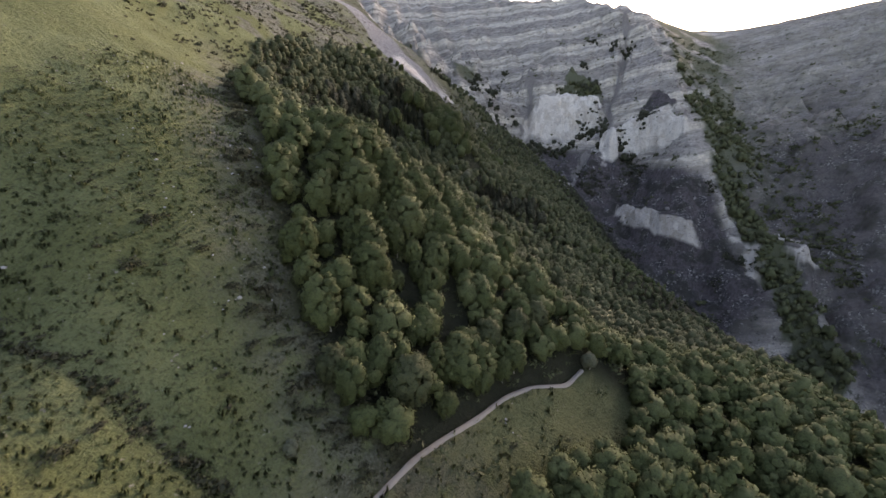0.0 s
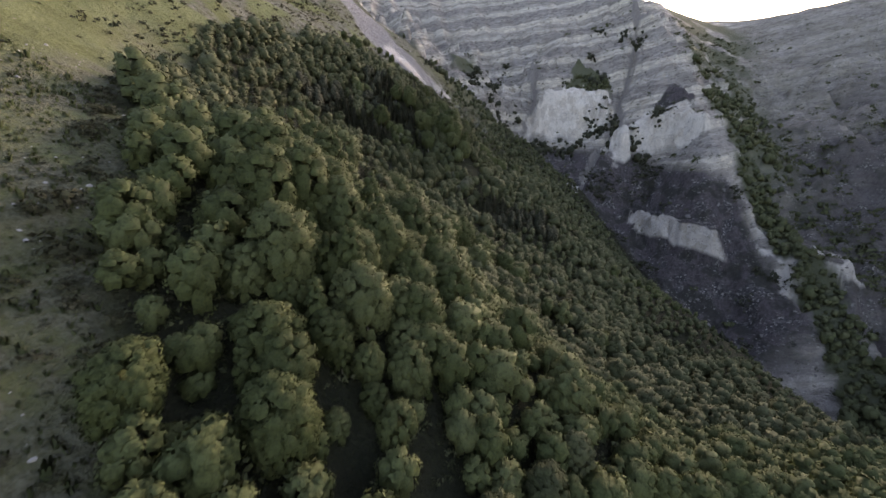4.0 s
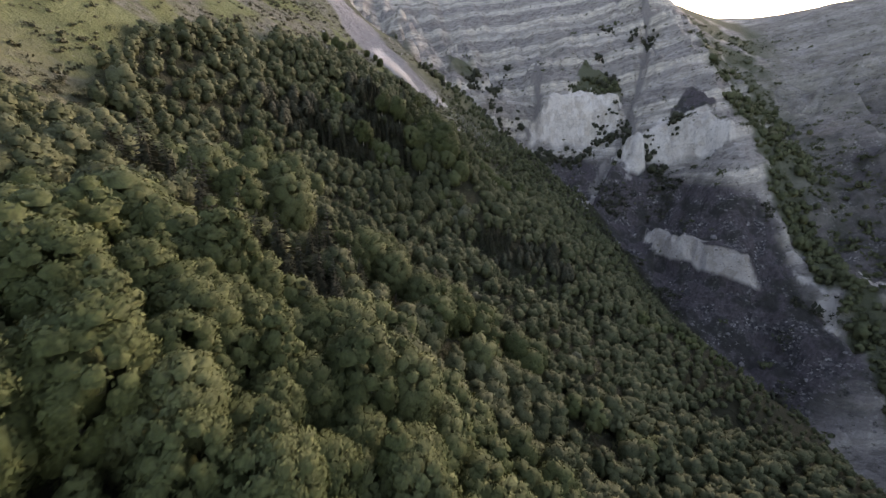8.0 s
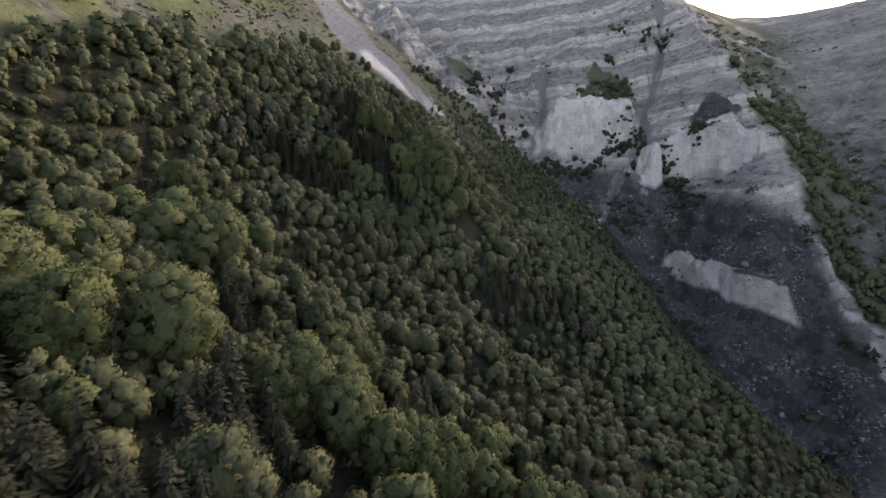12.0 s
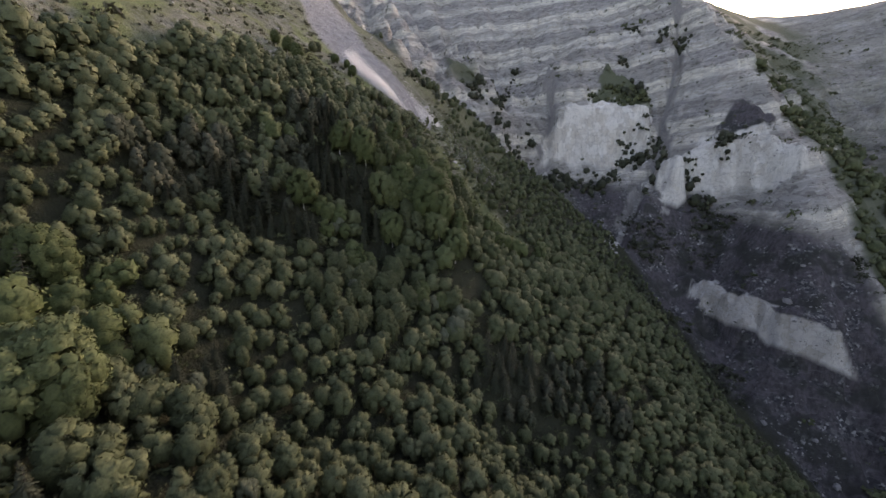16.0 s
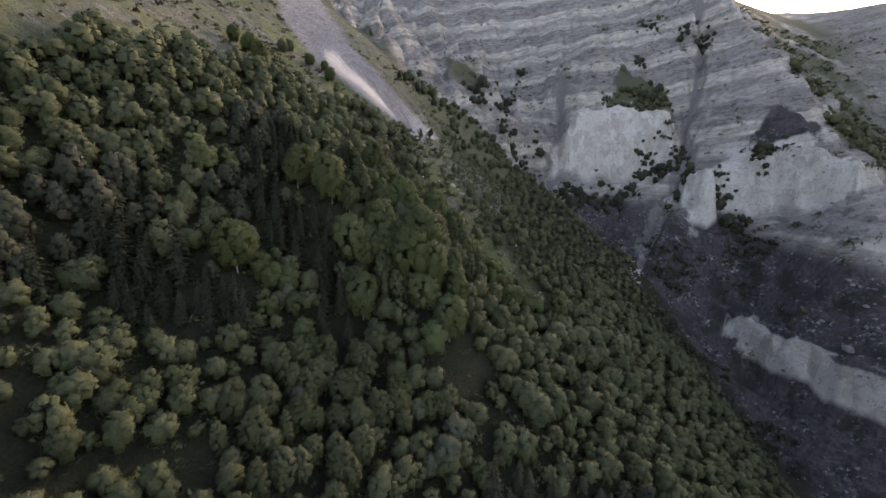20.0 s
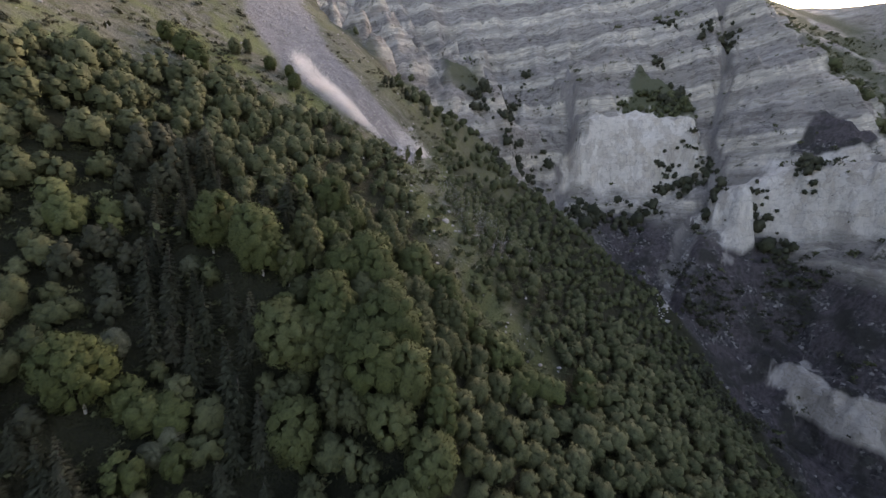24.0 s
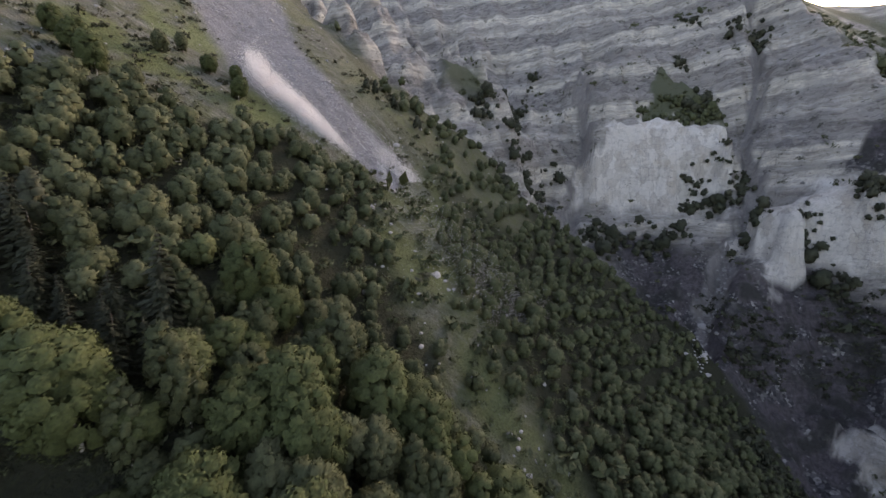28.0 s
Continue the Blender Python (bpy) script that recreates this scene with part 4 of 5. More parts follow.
size = size * np.maximum(ease(150, 90, wx) ** 0.3, 0.4)
# the trees that the way passes closest to are single things; the rest is one wood
WAY = np.array([eye for _, eye, _, _ in PATH])
reach = np.min([np.sqrt((wx - a) ** 2 + (wy - b - 25) ** 2 + (wz + 5 - c) ** 2) for a, b, c in WAY], axis=0)
order = reach.argsort()
single = np.zeros(len(wx), bool)
broad_ids, pine_ids = [], []
for low, high, most in ((-30, 60, 56), (60, 120, 50), (120, 180, 46), (180, 235, 46), (235, 320, 76)):
    inside = [i for i in order if low <= wy[i] < high]
    broad_ids += [i for i in inside if not is_pine[i]][:most]
    pine_ids += [i for i in inside if is_pine[i]][:40]
single[broad_ids + pine_ids] = True
pale_wood = (wy + 14 * ripple(wx, wy, 30, 99, 2) < 88) | in_light
FIRST = {}
for i in broad_ids + pine_ids:
    if is_pine[i]:
        kind, pool, key = "conifer", PINE, i % 3
        text, group = "dark green conifer with drooping boughs in the mountain wood", "conifers of the wood"
    elif i % 4 == 0:
        kind, pool, key = "birch_tree", TALL, (i % 2 if pale_wood[i] else 2)
        text, group = "tall birch with a narrow light green crown and pale trunk", "birches of the wood"
    else:
        kind, pool, key = "broadleaf_tree", BROAD, (i % 3 if pale_wood[i] else 3 + i // 4 % 4)
        text, group = "broadleaf tree with a rounded lumpy green crown on the slope", "broadleaf trees of the wood"
    m = pose(wx[i], wy[i], wz[i] - (0.2 if is_pine[i] else 1.1), rng.uniform(-4, 4), rng.uniform(-4, 4), rng.uniform(0, 360))
    if (kind, key) not in FIRST:
        FIRST[kind, key] = tree_kind(kind, text, "tree", group, pool[key][0], pool[key][1])
        thing = FIRST[kind, key]
        thing.matrix_basis = m
    else:
        thing = copy_thing(FIRST[kind, key], m)
    thing.scale = Vector((1, 1, rng.uniform(0.9, 1.12))) * float(size[i])

rest = np.where(~single)[0]
# sprays grow larger and fewer with the distance from the way
grade = np.digitize(reach, [75, 108])
for name, text, leaf, wanted in (
    ("broadleaf_wood", "dense wood of rounded dark green broadleaf trees on the steep slope", OAK_LEAF, ~pale_wood),
    ("birch_wood", "dense light green birch wood on the near spur", BIRCH_LEAF, pale_wood),
):
    many = []
    for g, (count, spray, tufts, rows) in enumerate(((420, 0.34, 16, (6, 2)), (190, 0.42, 14, (5, 2)), (80, 0.56, 11, (5, 2)))):
        shapes = [broad_crown(300 + k + 20 * g, 7.4 + (k % 3) * 1.0, 6.0 + (k * 5 % 4) * 0.55, tufts, count, spray, 0.0, rows, 0.0, 0.81, 0.3) for k in range(9)]
        chosen = [(wx[i], wy[i], wz[i], size[i], k) for k, i in enumerate(rest) if not is_pine[i] and wanted[i] and grade[i] == g]
        if chosen:
            many.append(stamp(shapes, chosen, rng))
    q, t = (np.concatenate([one[n] for one in many]) for n in (0, 1))
    tagged(new(name, crown_mesh(name, q, leaf, t)), text, "forest", kind="stuff")
shapes = [broad_crown(330 + k, 8.4, 4.8, 22, 190, 0.34, 0.0, (5, 2), 0.5) for k in range(5)]
q, t = stamp(shapes, [(wx[i], wy[i], wz[i], size[i], k) for k, i in enumerate(rest) if is_pine[i]], rng)
tagged(new("conifer_wood", crown_mesh("conifer_wood", q, NEEDLE, t)), "stands of dark conifers among the broadleaf wood", "forest", kind="stuff")

for k, (sx, sy, ss) in enumerate(LARGE_TREES):
    thing = copy_thing(FIRST["broadleaf_tree", k % 3], pose(sx, sy, float(on_ground(sx, sy)) - 0.8, 0, 0, k * 97))
    thing.scale = (ss, ss, ss * 1.05)

SILVER = [(crown_mesh("crown", broad_crown(160 + k, 8.0 + k, 6.6, 34, 3000, 0.21, 0.04, (6, 3)), SILVER_LEAF), stem_mesh("trunk", 260 + k, 7.0, 0.15, 5, BARK)) for k in range(2)]
SILVER_AT = [(-47, 101, 0.8), (12, 154, 0.65), (-20, 222, 0.7), (-29, 242, 0.6), (-17, 233, 0.55), (3, 230, 0.6), (-53, 164, 0.6), (-22, 158, 0.55), (-45, 207, 0.55), (-40, 247, 0.65), (9, 225, 1.0), (12, 229, 0.9), (6, 222, 0.7), (-19, 222, 0.55), (-46, 173, 0.6), (-40, 176, 0.6), (30, 176, 0.6), (44, 150, 0.6), (-30, 240, 0.6), (-36, 262, 0.55), (36, 300, 0.5), (46, 322, 0.5), (70, 96, 0.6), (52, 70, 0.6), (32, 38, 0.65), (-26, -6, 0.32)]
for k, (sx, sy, ss) in enumerate(SILVER_AT):
    m = pose(sx, sy, float(on_ground(sx, sy)) - 0.2, 0, 0, k * 71)
    if k < 2:
        thing = tree_kind("silver_tree", "pale silvery-green leafy tree standing out of the darker wood", "tree", "silver trees of the wood", SILVER[k][0], SILVER[k][1])
        thing.matrix_basis = m
        FIRST["silver_tree", k] = thing
    else:
        thing = copy_thing(FIRST["silver_tree", k % 2], m)
    thing.scale = (ss, ss, ss)
EDGE_TREES = [(-81, 333, 0.75), (-74, 329, 0.8), (-68, 328, 0.8), (-60, 328, 0.75), (-68, 352, 0.55), (-67, 360, 0.5), (-57, 356, 0.6), (-51, 360, 0.55), (-47, 352, 0.65), (-25, 13, 0.9), (-23, 5, 0.75), (-10, 8, 0.95), (-14, 2, 0.6), (3, 18, 0.6), (11, 26, 0.8), (-6, 14, 0.8), (-1, 20, 0.7), (5, 27, 0.85), (12, 33, 0.8), (19, 39, 0.75), (-4, 10, 0.55), (8, 23, 0.6), (-33, 20, 0.95), (13, 290, 0.85)]
for k, (ex, ey, es) in enumerate(EDGE_TREES):
    key = ("birch_tree", k % 3) if k % 3 == 0 and 8 < k < 16 else ("broadleaf_tree", k % 7)
    thing = copy_thing(FIRST[key], pose(ex, ey, float(on_ground(ex, ey)) - 0.2, 0, 0, k * 53))
    thing.scale = (es, es, es)


# ---- trail ----
def smooth_line(line, step):
    p = np.array(line, float)
    d = np.r_[0, np.cumsum(np.hypot(*np.diff(p, axis=0).T))]
    s = np.arange(0, d[-1], step)
    return np.stack([np.interp(s, d, p[:, 0]), np.interp(s, d, p[:, 1])], -1)


mid = smooth_line(TRAIL, 0.7)
for _ in range(6):
    mid[1:-1] = (mid[:-2] + 2 * mid[1:-1] + mid[2:]) / 4
way2 = np.gradient(mid, axis=0)
way2 /= np.linalg.norm(way2, axis=1)[:, None]
across = np.stack([way2[:, 1], -way2[:, 0]], -1)
level = on_ground(mid[:, 0], mid[:, 1])
for _ in range(12):
    level[1:-1] = (level[:-2] + 2 * level[1:-1] + level[2:]) / 4
co, faces = [], []
SIDE = (-1.05, -0.55, -0.2, 0.2, 0.55, 1.05)
for k, (p, a) in enumerate(zip(mid, across)):
    wide = 0.72 + 0.08 * math.sin(k * 0.31) + 0.05 * math.sin(k * 0.83)
    for u in SIDE:
        q = p + a * u * wide
        co.append((q[0], q[1], level[k] + (0.42 - 0.06 * abs(abs(u) - 0.4) if abs(u) < 0.9 else -0.5)))
for k in range(len(mid) - 1):
    for j in range(len(SIDE) - 1):
        i = k * len(SIDE) + j
        faces.append((i, i + 1, i + 1 + len(SIDE), i + len(SIDE)))
tagged(new("trail", mesh_of("trail", co, faces, TRODDEN, True)), "narrow trodden earth footpath across the slope", "path", kind="structure")


# ---- shrubs, tussocks and stones of the meadow ----
def shrub_quads(seed, count, size):
    r = np.random.default_rng(seed)
    c = np.stack([r.normal(scale=0.45, size=9), r.normal(scale=0.45, size=9), r.uniform(0.25, 0.8, 9)], -1)
    return leaves_on(r, c, r.uniform(0.28, 0.5, 9), count, size, 0.9, 0.1)


SHRUB = [(crown_mesh("foliage", shrub_quads(400 + k, 420, 0.10), SHRUB_LEAF), stem_mesh("stem", 420 + k, 0.8, 0.04, 5, DARK_BARK)) for k in range(4)]
BUSHES = [(-54, 11, 2.2), (-53, 4, 2.1), (-46, 11, 1.6), (-40, 9, 1.6), (-37, 7, 2.4), (-36, 12, 1.8), (-35, 4, 1.6), (-44, -10, 1.5), (-47, -13, 1.3), (-48, -17, 1.8), (-37, -1, 0.9), (-21, -1, 1.9), (-24, 0, 1.7), (-33, 9, 1.7), (-31, 7, 1.3), (-39, 14, 1.4), (-47, 26, 1.4), (-51, 33, 1.6), (-50, 37, 1.3), (-45, 31, 1.9), (-43, 28, 1.6), (-58, 52, 1.7), (-62, 58, 1.9), (-66, 64, 1.7), (-69, 70, 1.6), (-73, 77, 1.8), (-76, 84, 1.5), (-80, 92, 1.7), (-84, 101, 1.6)]
first_bush = None
for k, (bx, by, bs) in enumerate(BUSHES):
    m = pose(bx, by, float(on_ground(bx, by)) - 0.1, 0, 0, k * 77)
    if first_bush is None or k < 4:
        bush = new("bush")
        tagged(bush, "low dark scrubby bush on the grassy slope", "bush", "bushes of the meadow")
        part("stem", SHRUB[k % 4][1], bush)
        part("foliage", SHRUB[k % 4][0], bush)
        bush.matrix_basis = m
        FIRST["bush", k % 4] = first_bush = bush
    else:
        bush = copy_thing(FIRST["bush", k % 4], m)
    bush.scale = (bs, bs, bs * 0.9)

rng = np.random.default_rng(21)


def scatter(count, box, want, power=1.0):
    """Random places in a box of the plan, kept where want(x, y) is high."""
    x, y = rng.uniform(box[0], box[1], count), rng.uniform(box[2], box[3], count)
    ok = rng.uniform(size=count) < want(x, y) ** power
    return x[ok], y[ok], on_ground(x[ok], y[ok])


# scrub on open ground, ledges and in the gullies
mini = [shrub_quads(440 + k, 20, 0.38) for k in range(6)]


def open_want(x, y):
    c = zones(x, y)
    d, _, _ = along(NEAR_GULLY, x, y)
    e, _, _ = along(TRAIL, x, y)
    return ease(1.6, 2.4, e) * np.maximum(ease(4, 1.5, d), c["turf"]) * (0.25 + 0.75 * (ripple(x, y, 16, 111, 3) > 0.1)) * (1 - c["scree"]) * (1 - 0.3 * c["earth"]) * np.interp(y, [-8, 4], [0.25, 1.0]) * np.where(y < 215, ease(-80, -58, x) * 0.9 + np.interp(y, [100, 140], [0.04, 0.6]), 1.0)


def ledge_want(x, y):
    c = zones(x, y)
    return np.clip(c["moss"] * 0.4 + c["rock"] * 0.16 * (ripple(x, y, 22, 121, 3) > 0.15), 0, 1) * (1 - c["scree"])


x, y, z = scatter(10500, (-165, 10, -30, 420), open_want)
q, t = stamp(mini, [(a, b, c - 0.05, s, k) for k, (a, b, c, s) in enumerate(zip(x, y, z, np.exp(np.interp(y, [20, 120], [-1.0, -0.15]) + rng.normal(0, 0.45, len(x)))))], rng)
tagged(new("meadow_scrub", crown_mesh("meadow_scrub", q, SHRUB_LEAF, t)), "scattered low scrub and juniper on the grassy hillside", "scrub", kind="stuff")
x, y, z = scatter(9000, (20, 520, 190, 700), ledge_want)
q, t = stamp(mini, [(a, b, c - 0.1, s, k) for k, (a, b, c, s) in enumerate(zip(x, y, z, np.exp(rng.normal(0.75, 0.4, len(x)))))], rng)
tagged(new("cliff_scrub", crown_mesh("cliff_scrub", q, OAK_LEAF, t)), "dark green scrub on cliff ledges and in the gully", "scrub", kind="stuff")


# dark bushes in clusters at the wall feet, in the notches and on the broad ledges: middle, spread, count
CLUSTERS = [(104, 484, 9, 26), (120, 487, 10, 30), (140, 490, 10, 30), (158, 490, 8, 22), (176, 513, 5, 18), (184, 508, 6, 22), (187, 500, 4, 10), (203, 503, 5, 14), (196, 498, 5, 12), (188, 468, 6, 16), (206, 449, 4, 20), (208, 440, 4, 22), (211, 430, 4, 18), (225, 440, 5, 18), (227, 446, 5, 10), (208, 566, 7, 26), (196, 556, 6, 18), (71, 578, 7, 12), (57, 544, 8, 14), (40, 520, 9, 16), (33, 524, 8, 12), (48, 474, 7, 16), (57, 484, 7, 14), (44, 440, 6, 16), (61, 480, 7, 18), (76, 505, 7, 14), (88, 530, 6, 10), (91, 651, 8, 10), (280, 616, 7, 22), (266, 596, 7, 18), (253, 608, 7, 12), (224, 625, 6, 10), (201, 592, 6, 10)]
bushy = [broad_crown(450 + k, 1.5 + 0.2 * (k % 3), 1.7, 8, 26, 0.17, 0.0, (5, 2)) for k in range(5)]
places = []
for cx, cy, spread, count in CLUSTERS:
    for a, b in rng.normal(size=(count, 2)) * spread * 0.55 + (cx, cy):
        places.append((a, b, float(on_ground(a, b)) - 0.2, math.exp(rng.normal(0.95, 0.35)), len(places)))
q, t = stamp(bushy, places, rng)
tagged(new("wall_foot_bushes", crown_mesh("wall_foot_bushes", q, NEEDLE, t)), "clumps of dark bushes at the foot of walls and on ledges", "scrub", kind="stuff")
x, y, z = scatter(7000, (238, 370, 190, 560), lambda x, y: zones(x, y)["moss"] * np.interp(y, [260, 340, 400, 460], [0.8, 0.7, 0.35, 0.2]))
q, t = stamp(bushy, [(a, b, c - 0.1, s, k) for k, (a, b, c, s) in enumerate(zip(x, y, z, np.exp(rng.normal(0.95, 0.4, len(x)))))], rng)
tagged(new("gully_scrub", crown_mesh("gully_scrub", q, OAK_LEAF, t)), "thick dark green bushes filling the steep gully", "scrub", kind="stuff")
x, y, z = scatter(5000, (285, 470, 150, 430), lambda x, y: worn_cover(x, y) * (ripple(x, y, 40, 125, 4) > 0.12) * np.interp(y, [150, 300, 430], [1, 0.7, 0.3]))
q, t = stamp(mini, [(a, b, c - 0.1, s, k) for k, (a, b, c, s) in enumerate(zip(x, y, z, np.exp(rng.normal(0.75, 0.4, len(x)))))], rng)
tagged(new("slope_scrub", crown_mesh("slope_scrub", q, OAK_LEAF, t)), "dark scrub in patches on the rubbly mountain slope", "scrub", kind="stuff")
x, y, z = scatter(200, (150, 216, 545, 562), lambda x, y: 0.35 + 0.65 * (x > 190))
q, t = stamp(bushy, [(a, b, c - 0.1, s, k) for k, (a, b, c, s) in enumerate(zip(x, y, z, np.exp(rng.normal(0.8, 0.35, len(x)))))], rng)
tagged(new("ledge_bushes", crown_mesh("ledge_bushes", q, OAK_LEAF, t)), "row of dark bushes along the brink of the white wall", "scrub", kind="stuff")
x, y, z = scatter(5000, (-84, -8, -40, 2), lambda x, y: ease(2.2, 0.6, along(NEAR_GULLY, x, y)[0]) * 0.8)
q, t = stamp(mini, [(a, b, c - 0.1, s, k) for k, (a, b, c, s) in enumerate(zip(x, y, z, np.exp(rng.normal(-0.5, 0.35, len(x)))))], rng)
tagged(new("gully_heath", crown_mesh("gully_heath", q, SHRUB_LEAF, t)), "dark heathy scrub along the narrow gully in the meadow", "scrub", kind="stuff")


x, y, z = scatter(1500, (-20, 70, 292, 400), lambda x, y: ease(17, 6, along(OPEN_STRIP, x, y)[0]) * 0.4)
q, t = stamp(mini, [(a, b, c - 0.1, s, k) for k, (a, b, c, s) in enumerate(zip(x, y, z, np.exp(rng.normal(0.35, 0.45, len(x)))))], rng)
tagged(new("clearing_scrub", crown_mesh("clearing_scrub", q, OAK_LEAF, t)), "loose green scrub on the stony clearing below the scree", "scrub", kind="stuff")


def wood_floor_want(x, y):
    c = zones(x, y)
    d, _, _ = along(TRAIL, x, y)
    return (1 - c["rock"]) * (1 - c["turf"]) * (1 - 0.8 * c["scree"]) * ease(1.6, 2.6, d)


x, y, z = scatter(9000, (-112, 90, -5, 400), wood_floor_want)
q, t = stamp([shrub_quads(480 + k, 34, 0.19) for k in range(6)], [(a, b, c - 0.1, s, k) for k, (a, b, c, s) in enumerate(zip(x, y, z, np.exp(rng.normal(0.25, 0.4, len(x)))))], rng)
tagged(new("undergrowth", crown_mesh("undergrowth", q, OAK_LEAF, t)), "low shrubby undergrowth between the trees", "scrub", kind="stuff")


def tussock(seed, blades=9):
    r = np.random.default_rng(seed)
    out = []
    for _ in range(blades):
        a, lean, h = r.uniform(0, 2 * np.pi), r.uniform(0.1, 0.5), r.uniform(0.2, 0.45)
        o = np.array([np.cos(a), np.sin(a), 0])
        s = np.array([-np.sin(a), np.cos(a), 0]) * 0.07
        out.append([o * 0.06 - s, o * 0.06 + s, o * (0.06 + lean * h) + s * 0.4 + [0, 0, h], o * (0.06 + lean * h) - s * 0.4 + [0, 0, h]])
    q = np.array(out)
    return np.concatenate([q, np.broadcast_to(unit(np.array([0.0, 0.0, 1.0])), q.shape)], -1)


GRASS = leaf_material("grass_blades", (0.066, 0.086, 0.028), (0.124, 0.148, 0.056), (0.140, 0.152, 0.068))
tufts = [tussock(460 + k) for k in range(5)]
x, y, z = scatter(15000, (-90, 20, -30, 70), lambda x, y: zones(x, y)["turf"] * 0.5)
q, t = stamp(tufts, [(a, b, c - 0.03, s, k) for k, (a, b, c, s) in enumerate(zip(x, y, z, np.exp(rng.normal(0.25, 0.35, len(x)))))], rng)
tagged(new("grass_tussocks", crown_mesh("grass_tussocks", q, GRASS, t)), "tussocks of green and straw coloured meadow grass", "grass", kind="stuff")


x, y, z = scatter(5200, (-100, 20, -24, 140), lambda x, y: ease(9, 3, along(TREE_LINE, x, y)[0] + 4 * ripple(x, y, 8, 115, 3)) * ease(1.8, 2.8, along(TRAIL, x, y)[0]) * 0.45)
q, t = stamp([shrub_quads(500 + k, 90, 0.17) for k in range(4)], [(a, b, c - 0.1, s, k) for k, (a, b, c, s) in enumerate(zip(x, y, z, np.exp(rng.normal(0.1, 0.4, len(x)))))], rng)
tagged(new("edge_thicket", crown_mesh("edge_thicket", q, SHRUB_LEAF, t)), "dark thicket of low shrubs along the edge of the wood", "scrub", kind="stuff")
low = [shrub_quads(490 + k, 12, 0.30) for k in range(4)]
x, y, z = scatter(9000, (-95, 0, -34, 60), lambda x, y: zones(x, y)["turf"] * ease(1.8, 2.6, along(TRAIL, x, y)[0]) * np.clip(0.35 + 0.6 * ripple(x, y, 10, 113, 3), 0.05, 1))
q, t = stamp(low, [(a, b, c - 0.06, s, k) for k, (a, b, c, s) in enumerate(zip(x, y, z, np.exp(rng.normal(-1.4, 0.4, len(x)))))], rng)
tagged(new("heath_tufts", crown_mesh("heath_tufts", q, SHRUB_LEAF, t)), "small dark heathy tufts dotted over the meadow", "scrub", kind="stuff")


# ---- loose stones ----
def stone_shape(seed):
    r = np.random.default_rng(seed)
    bm = bmesh.new()
    bmesh.ops.create_icosphere(bm, subdivisions=1, radius=0.5)
    for v in bm.verts:
        v.co *= r.uniform(0.7, 1.15)
        v.co.x *= 1.3
        v.co.z = max(v.co.z * 0.8, -0.2)
    co, faces = np.array([v.co[:] for v in bm.verts]), np.array([[v.index for v in f.verts] for f in bm.faces])
    bm.free()
    return co, faces


def stones(name, label, x, y, z, s, mat):
    shapes = [stone_shape(500 + k) for k in range(5)]
    co, faces, n = [], [], 0
    for k in range(len(x)):
        c, f = shapes[k % 5]
        a = rng.uniform(0, 2 * np.pi)
        m = np.array([[np.cos(a), -np.sin(a), 0], [np.sin(a), np.cos(a), 0], [0, 0, 1]]) * s[k]
        co.append(c @ m.T + (x[k], y[k], z[k]))
        faces.append(f + n)
        n += len(c)
    return tagged(new(name, mesh_of(name, np.concatenate(co), np.concatenate(faces), mat)), label, "stones", kind="stuff")


STONE_RUN = [(196, 482), (184, 474), (172, 460), (158, 446), (142, 430), (130, 406)]
x, y, z = scatter(12000, (100, 300, 230, 520), lambda x, y: zones(x, y)["rock"] * np.clip(marl_cover(x, y, on_ground(x, y)) * 0.7 * (ripple(x, y, 24, 131, 3) > 0.2) + 0.03, 0, 1))
stones("talus", "grey broken limestone blocks on dark marl slopes", x, y, z, np.exp(rng.normal(-0.25, 0.5, len(x))), plain_material("grey_limestone", (0.08, 0.077, 0.078), (0.25, 0.237, 0.225), 0.8, 0.95, 0.6))
x, y, z = scatter(5200, (120, 215, 380, 500), lambda x, y: ease(7, 2, along(STONE_RUN, x, y)[0] + 3 * ripple(x, y, 9, 133, 3)) * 0.9)
stones("stone_run", "pale loose blocks filling the gully below the wall", x, y, z, np.exp(rng.normal(-0.15, 0.5, len(x))), STONE)
x, y, z = scatter(6000, (130, 262, 262, 450), lambda x, y: np.clip(marl_cover(x, y, on_ground(x, y)), 0, 1) * (ripple(x, y, 26, 135, 4) > 0.3) * 0.8)
q, t = stamp(mini, [(a, b, c - 0.1, s, k) for k, (a, b, c, s) in enumerate(zip(x, y, z, np.exp(rng.normal(0.55, 0.4, len(x)))))], rng)
tagged(new("marl_scrub", crown_mesh("marl_scrub", q, NEEDLE, t)), "dark scrub in patches on the steep marl slopes", "scrub", kind="stuff")
x, y, z = scatter(9000, (-150, 40, 290, 520), lambda x, y: np.clip(zones(x, y)["scree"] + 0.10, 0, 1) * 0.6 * (1 - zones(x, y)["rock"]))
stones("scree_stones", "grey loose stones in the scree chute", x, y, z, np.exp(rng.normal(-0.5, 0.5, len(x))), STONE)
x, y, z = scatter(900, (-95, 10, -30, 90), lambda x, y: zones(x, y)["turf"] * (ripple(x, y, 14, 141, 3) > 0.15))
stones("meadow_stones", "small pale stones lying in the meadow", x, y, z, np.exp(rng.normal(-1.3, 0.45, len(x))), STONE)

x, y, z = scatter(700, (-14, 70, 292, 400), lambda x, y: ease(14, 5, along(OPEN_STRIP, x, y)[0]) * 0.5)
stones("clearing_stones", "pale limestone blocks showing through the clearing", x, y, z, np.exp(rng.normal(-0.2, 0.55, len(x))), STONE)

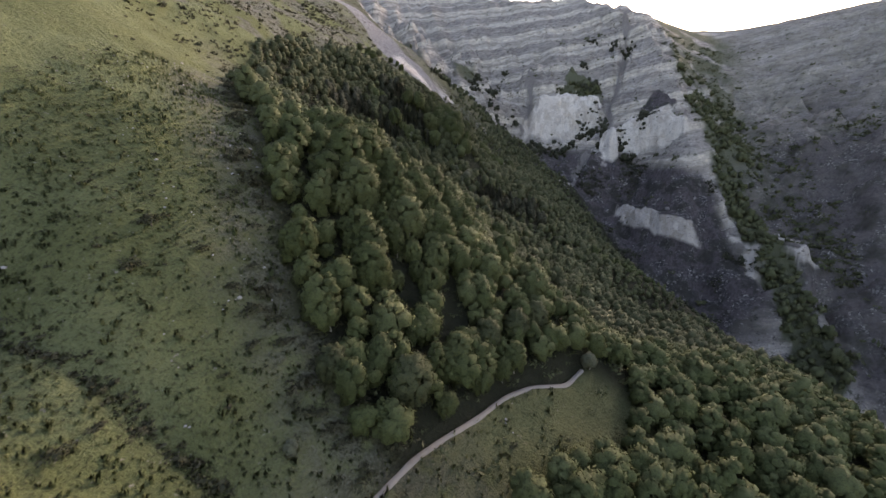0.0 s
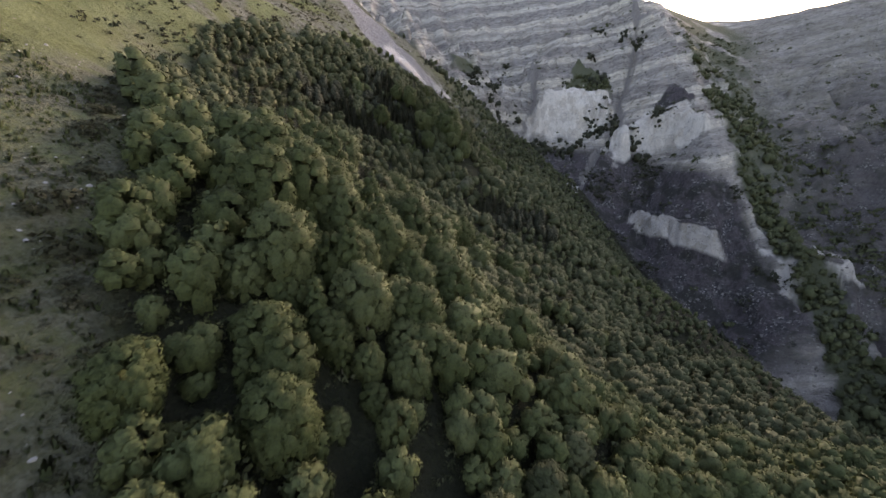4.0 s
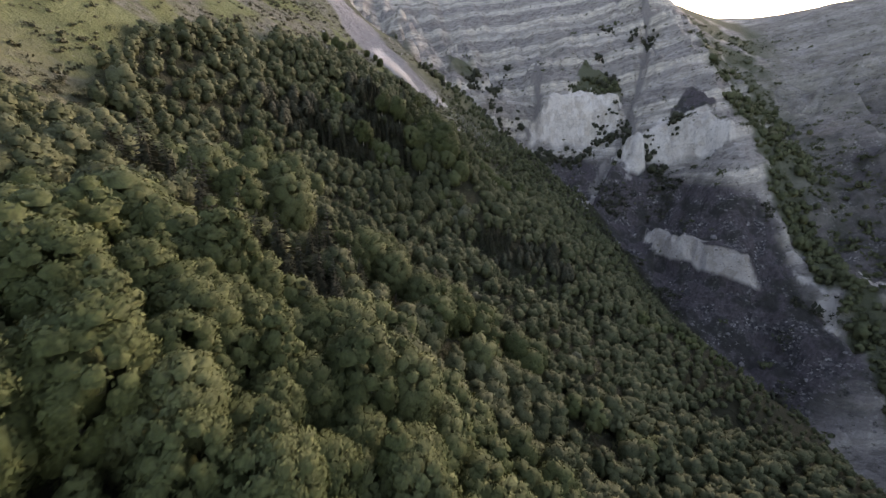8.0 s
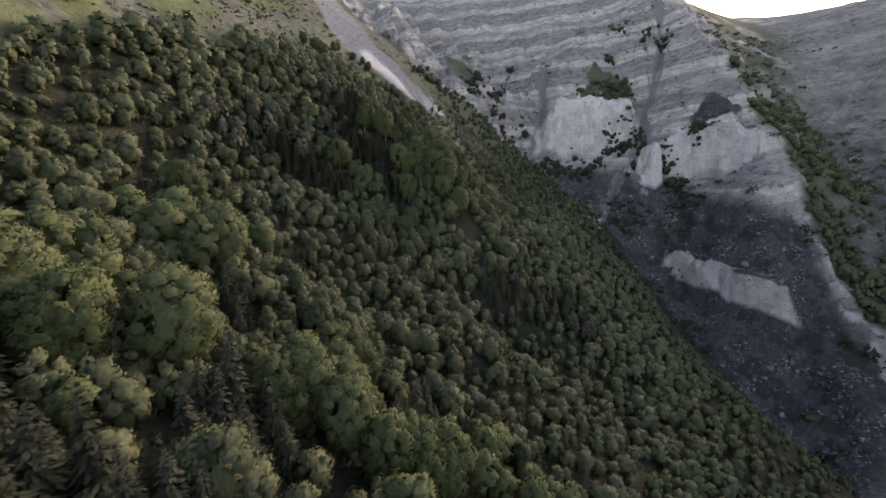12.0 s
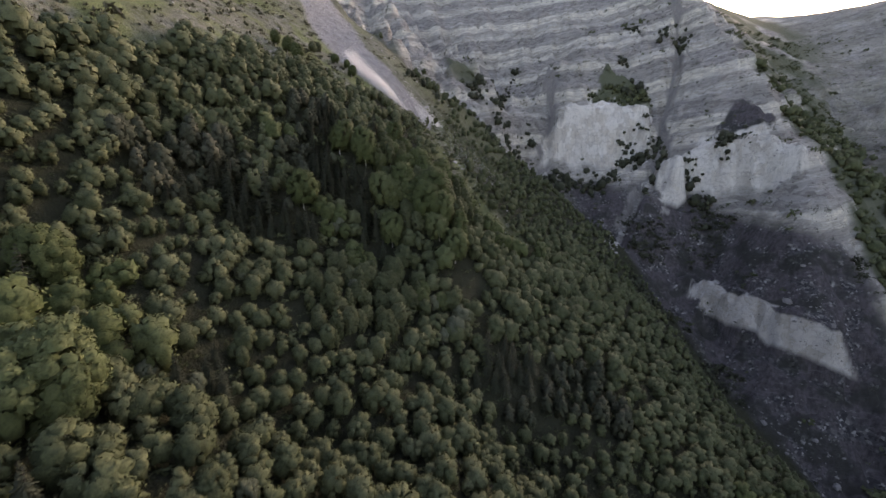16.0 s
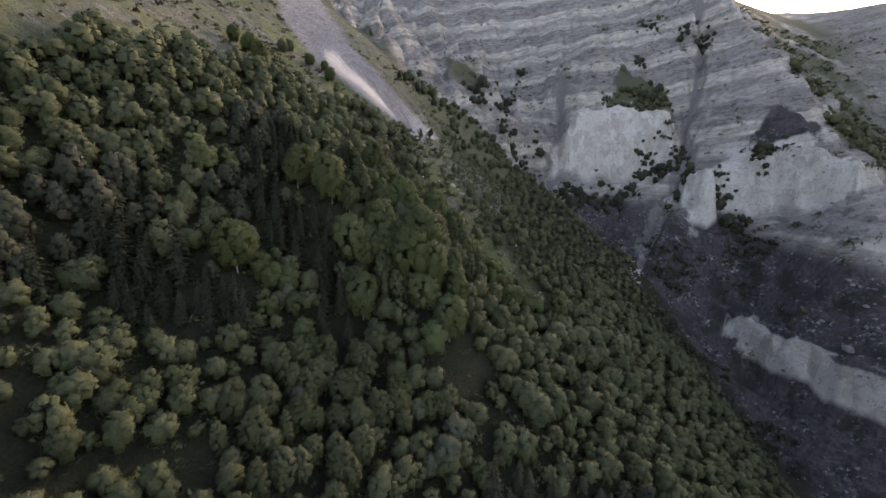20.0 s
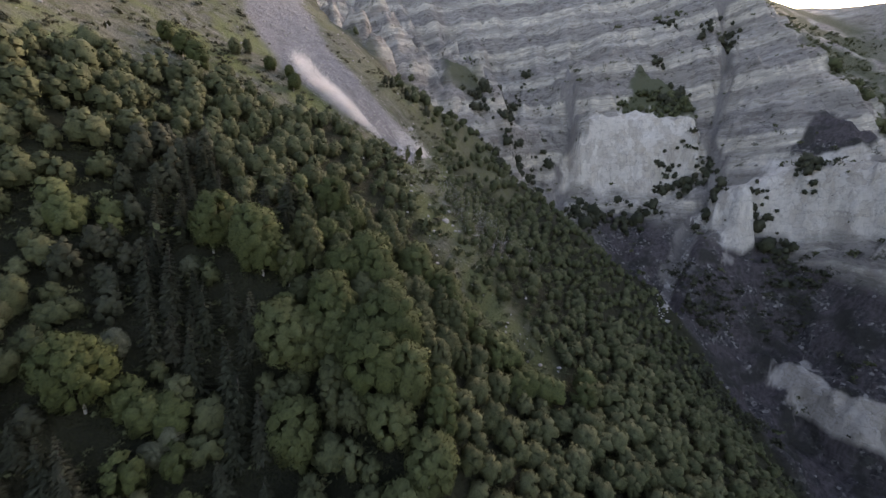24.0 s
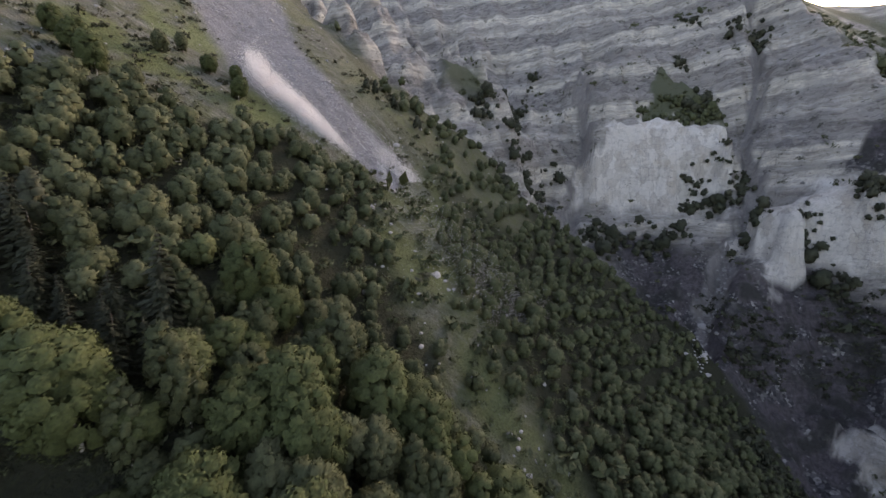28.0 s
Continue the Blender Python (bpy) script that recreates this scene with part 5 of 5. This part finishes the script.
# ---- dust of the rockfall: fine motes hanging over the scree chute ----
DUST, n_, l_, b_ = material("dust")
b_.inputs["Base Color"].default_value, b_.inputs["Roughness"].default_value = (0.84, 0.81, 0.80, 1), 1.0
clear_ = n_.new("ShaderNodeBsdfTransparent")
both_ = n_.new("ShaderNodeMixShader")
both_.inputs[0].default_value = 0.75
through_ = n_.new("ShaderNodeBsdfTranslucent")
through_.inputs["Color"].default_value = (0.88, 0.86, 0.85, 1)
lit_ = n_.new("ShaderNodeMixShader")
lit_.inputs[0].default_value = 0.5
l_.new(b_.outputs[0], lit_.inputs[1])
l_.new(through_.outputs[0], lit_.inputs[2])
l_.new(clear_.outputs[0], both_.inputs[1])
l_.new(lit_.outputs[0], both_.inputs[2])
l_.new(both_.outputs[0], n_["Material Output"].inputs["Surface"])


def motes(count, line, wide, high, size, lump, seed):
    r = np.random.default_rng(seed)
    p = np.array(line, float)
    d = np.r_[0, np.cumsum(np.hypot(*np.diff(p, axis=0).T))]
    u = r.uniform(0, 1, count * 3) ** 0.6
    s = u * d[-1]
    x, y = np.interp(s, d, p[:, 0]), np.interp(s, d, p[:, 1])
    off = r.normal(size=count * 3) * wide * (0.5 + 0.6 * u)
    h = np.abs(r.normal(size=count * 3)) * high * np.sin(np.pi * np.clip(u * 0.9 + 0.08, 0, 1))
    x, y = x + off * 0.6, y + off * 0.8
    ok = (ripple(x * 1.0 + h, y + 0.7 * h, lump, seed, 3) + r.uniform(-0.5, 0.6, len(x)) > 0.0) & (r.uniform(size=len(x)) < ease(-0.05, 0.6, u))
    x, y, h = x[ok][:count], y[ok][:count], h[ok][:count]
    c = np.stack([x, y, on_ground(x, y) + h + 0.1], -1)
    a, b = r.normal(size=(2, len(x), 3)) * size
    return np.stack([c - a - b, c + a - b * 0.3, c + b + a * 0.2], 1)


tri = np.concatenate([
    motes(110000, [(-58, 384), (-47, 368), (-36, 366), (-26, 367), (-11, 373), (0, 375)], 3.6, 5.0, 0.085, 12, 601),
    motes(12000, [(-2, 374), (8, 368), (22, 350), (40, 344)], 13.0, 7.0, 0.06, 14, 603),
])
co = tri.reshape(-1, 3)
tagged(new("dust_cloud", mesh_of("dust_cloud", co, np.arange(len(co)).reshape(-1, 3), DUST)), "pale pinkish rockfall dust drifting down the scree chute", "dust", kind="stuff")
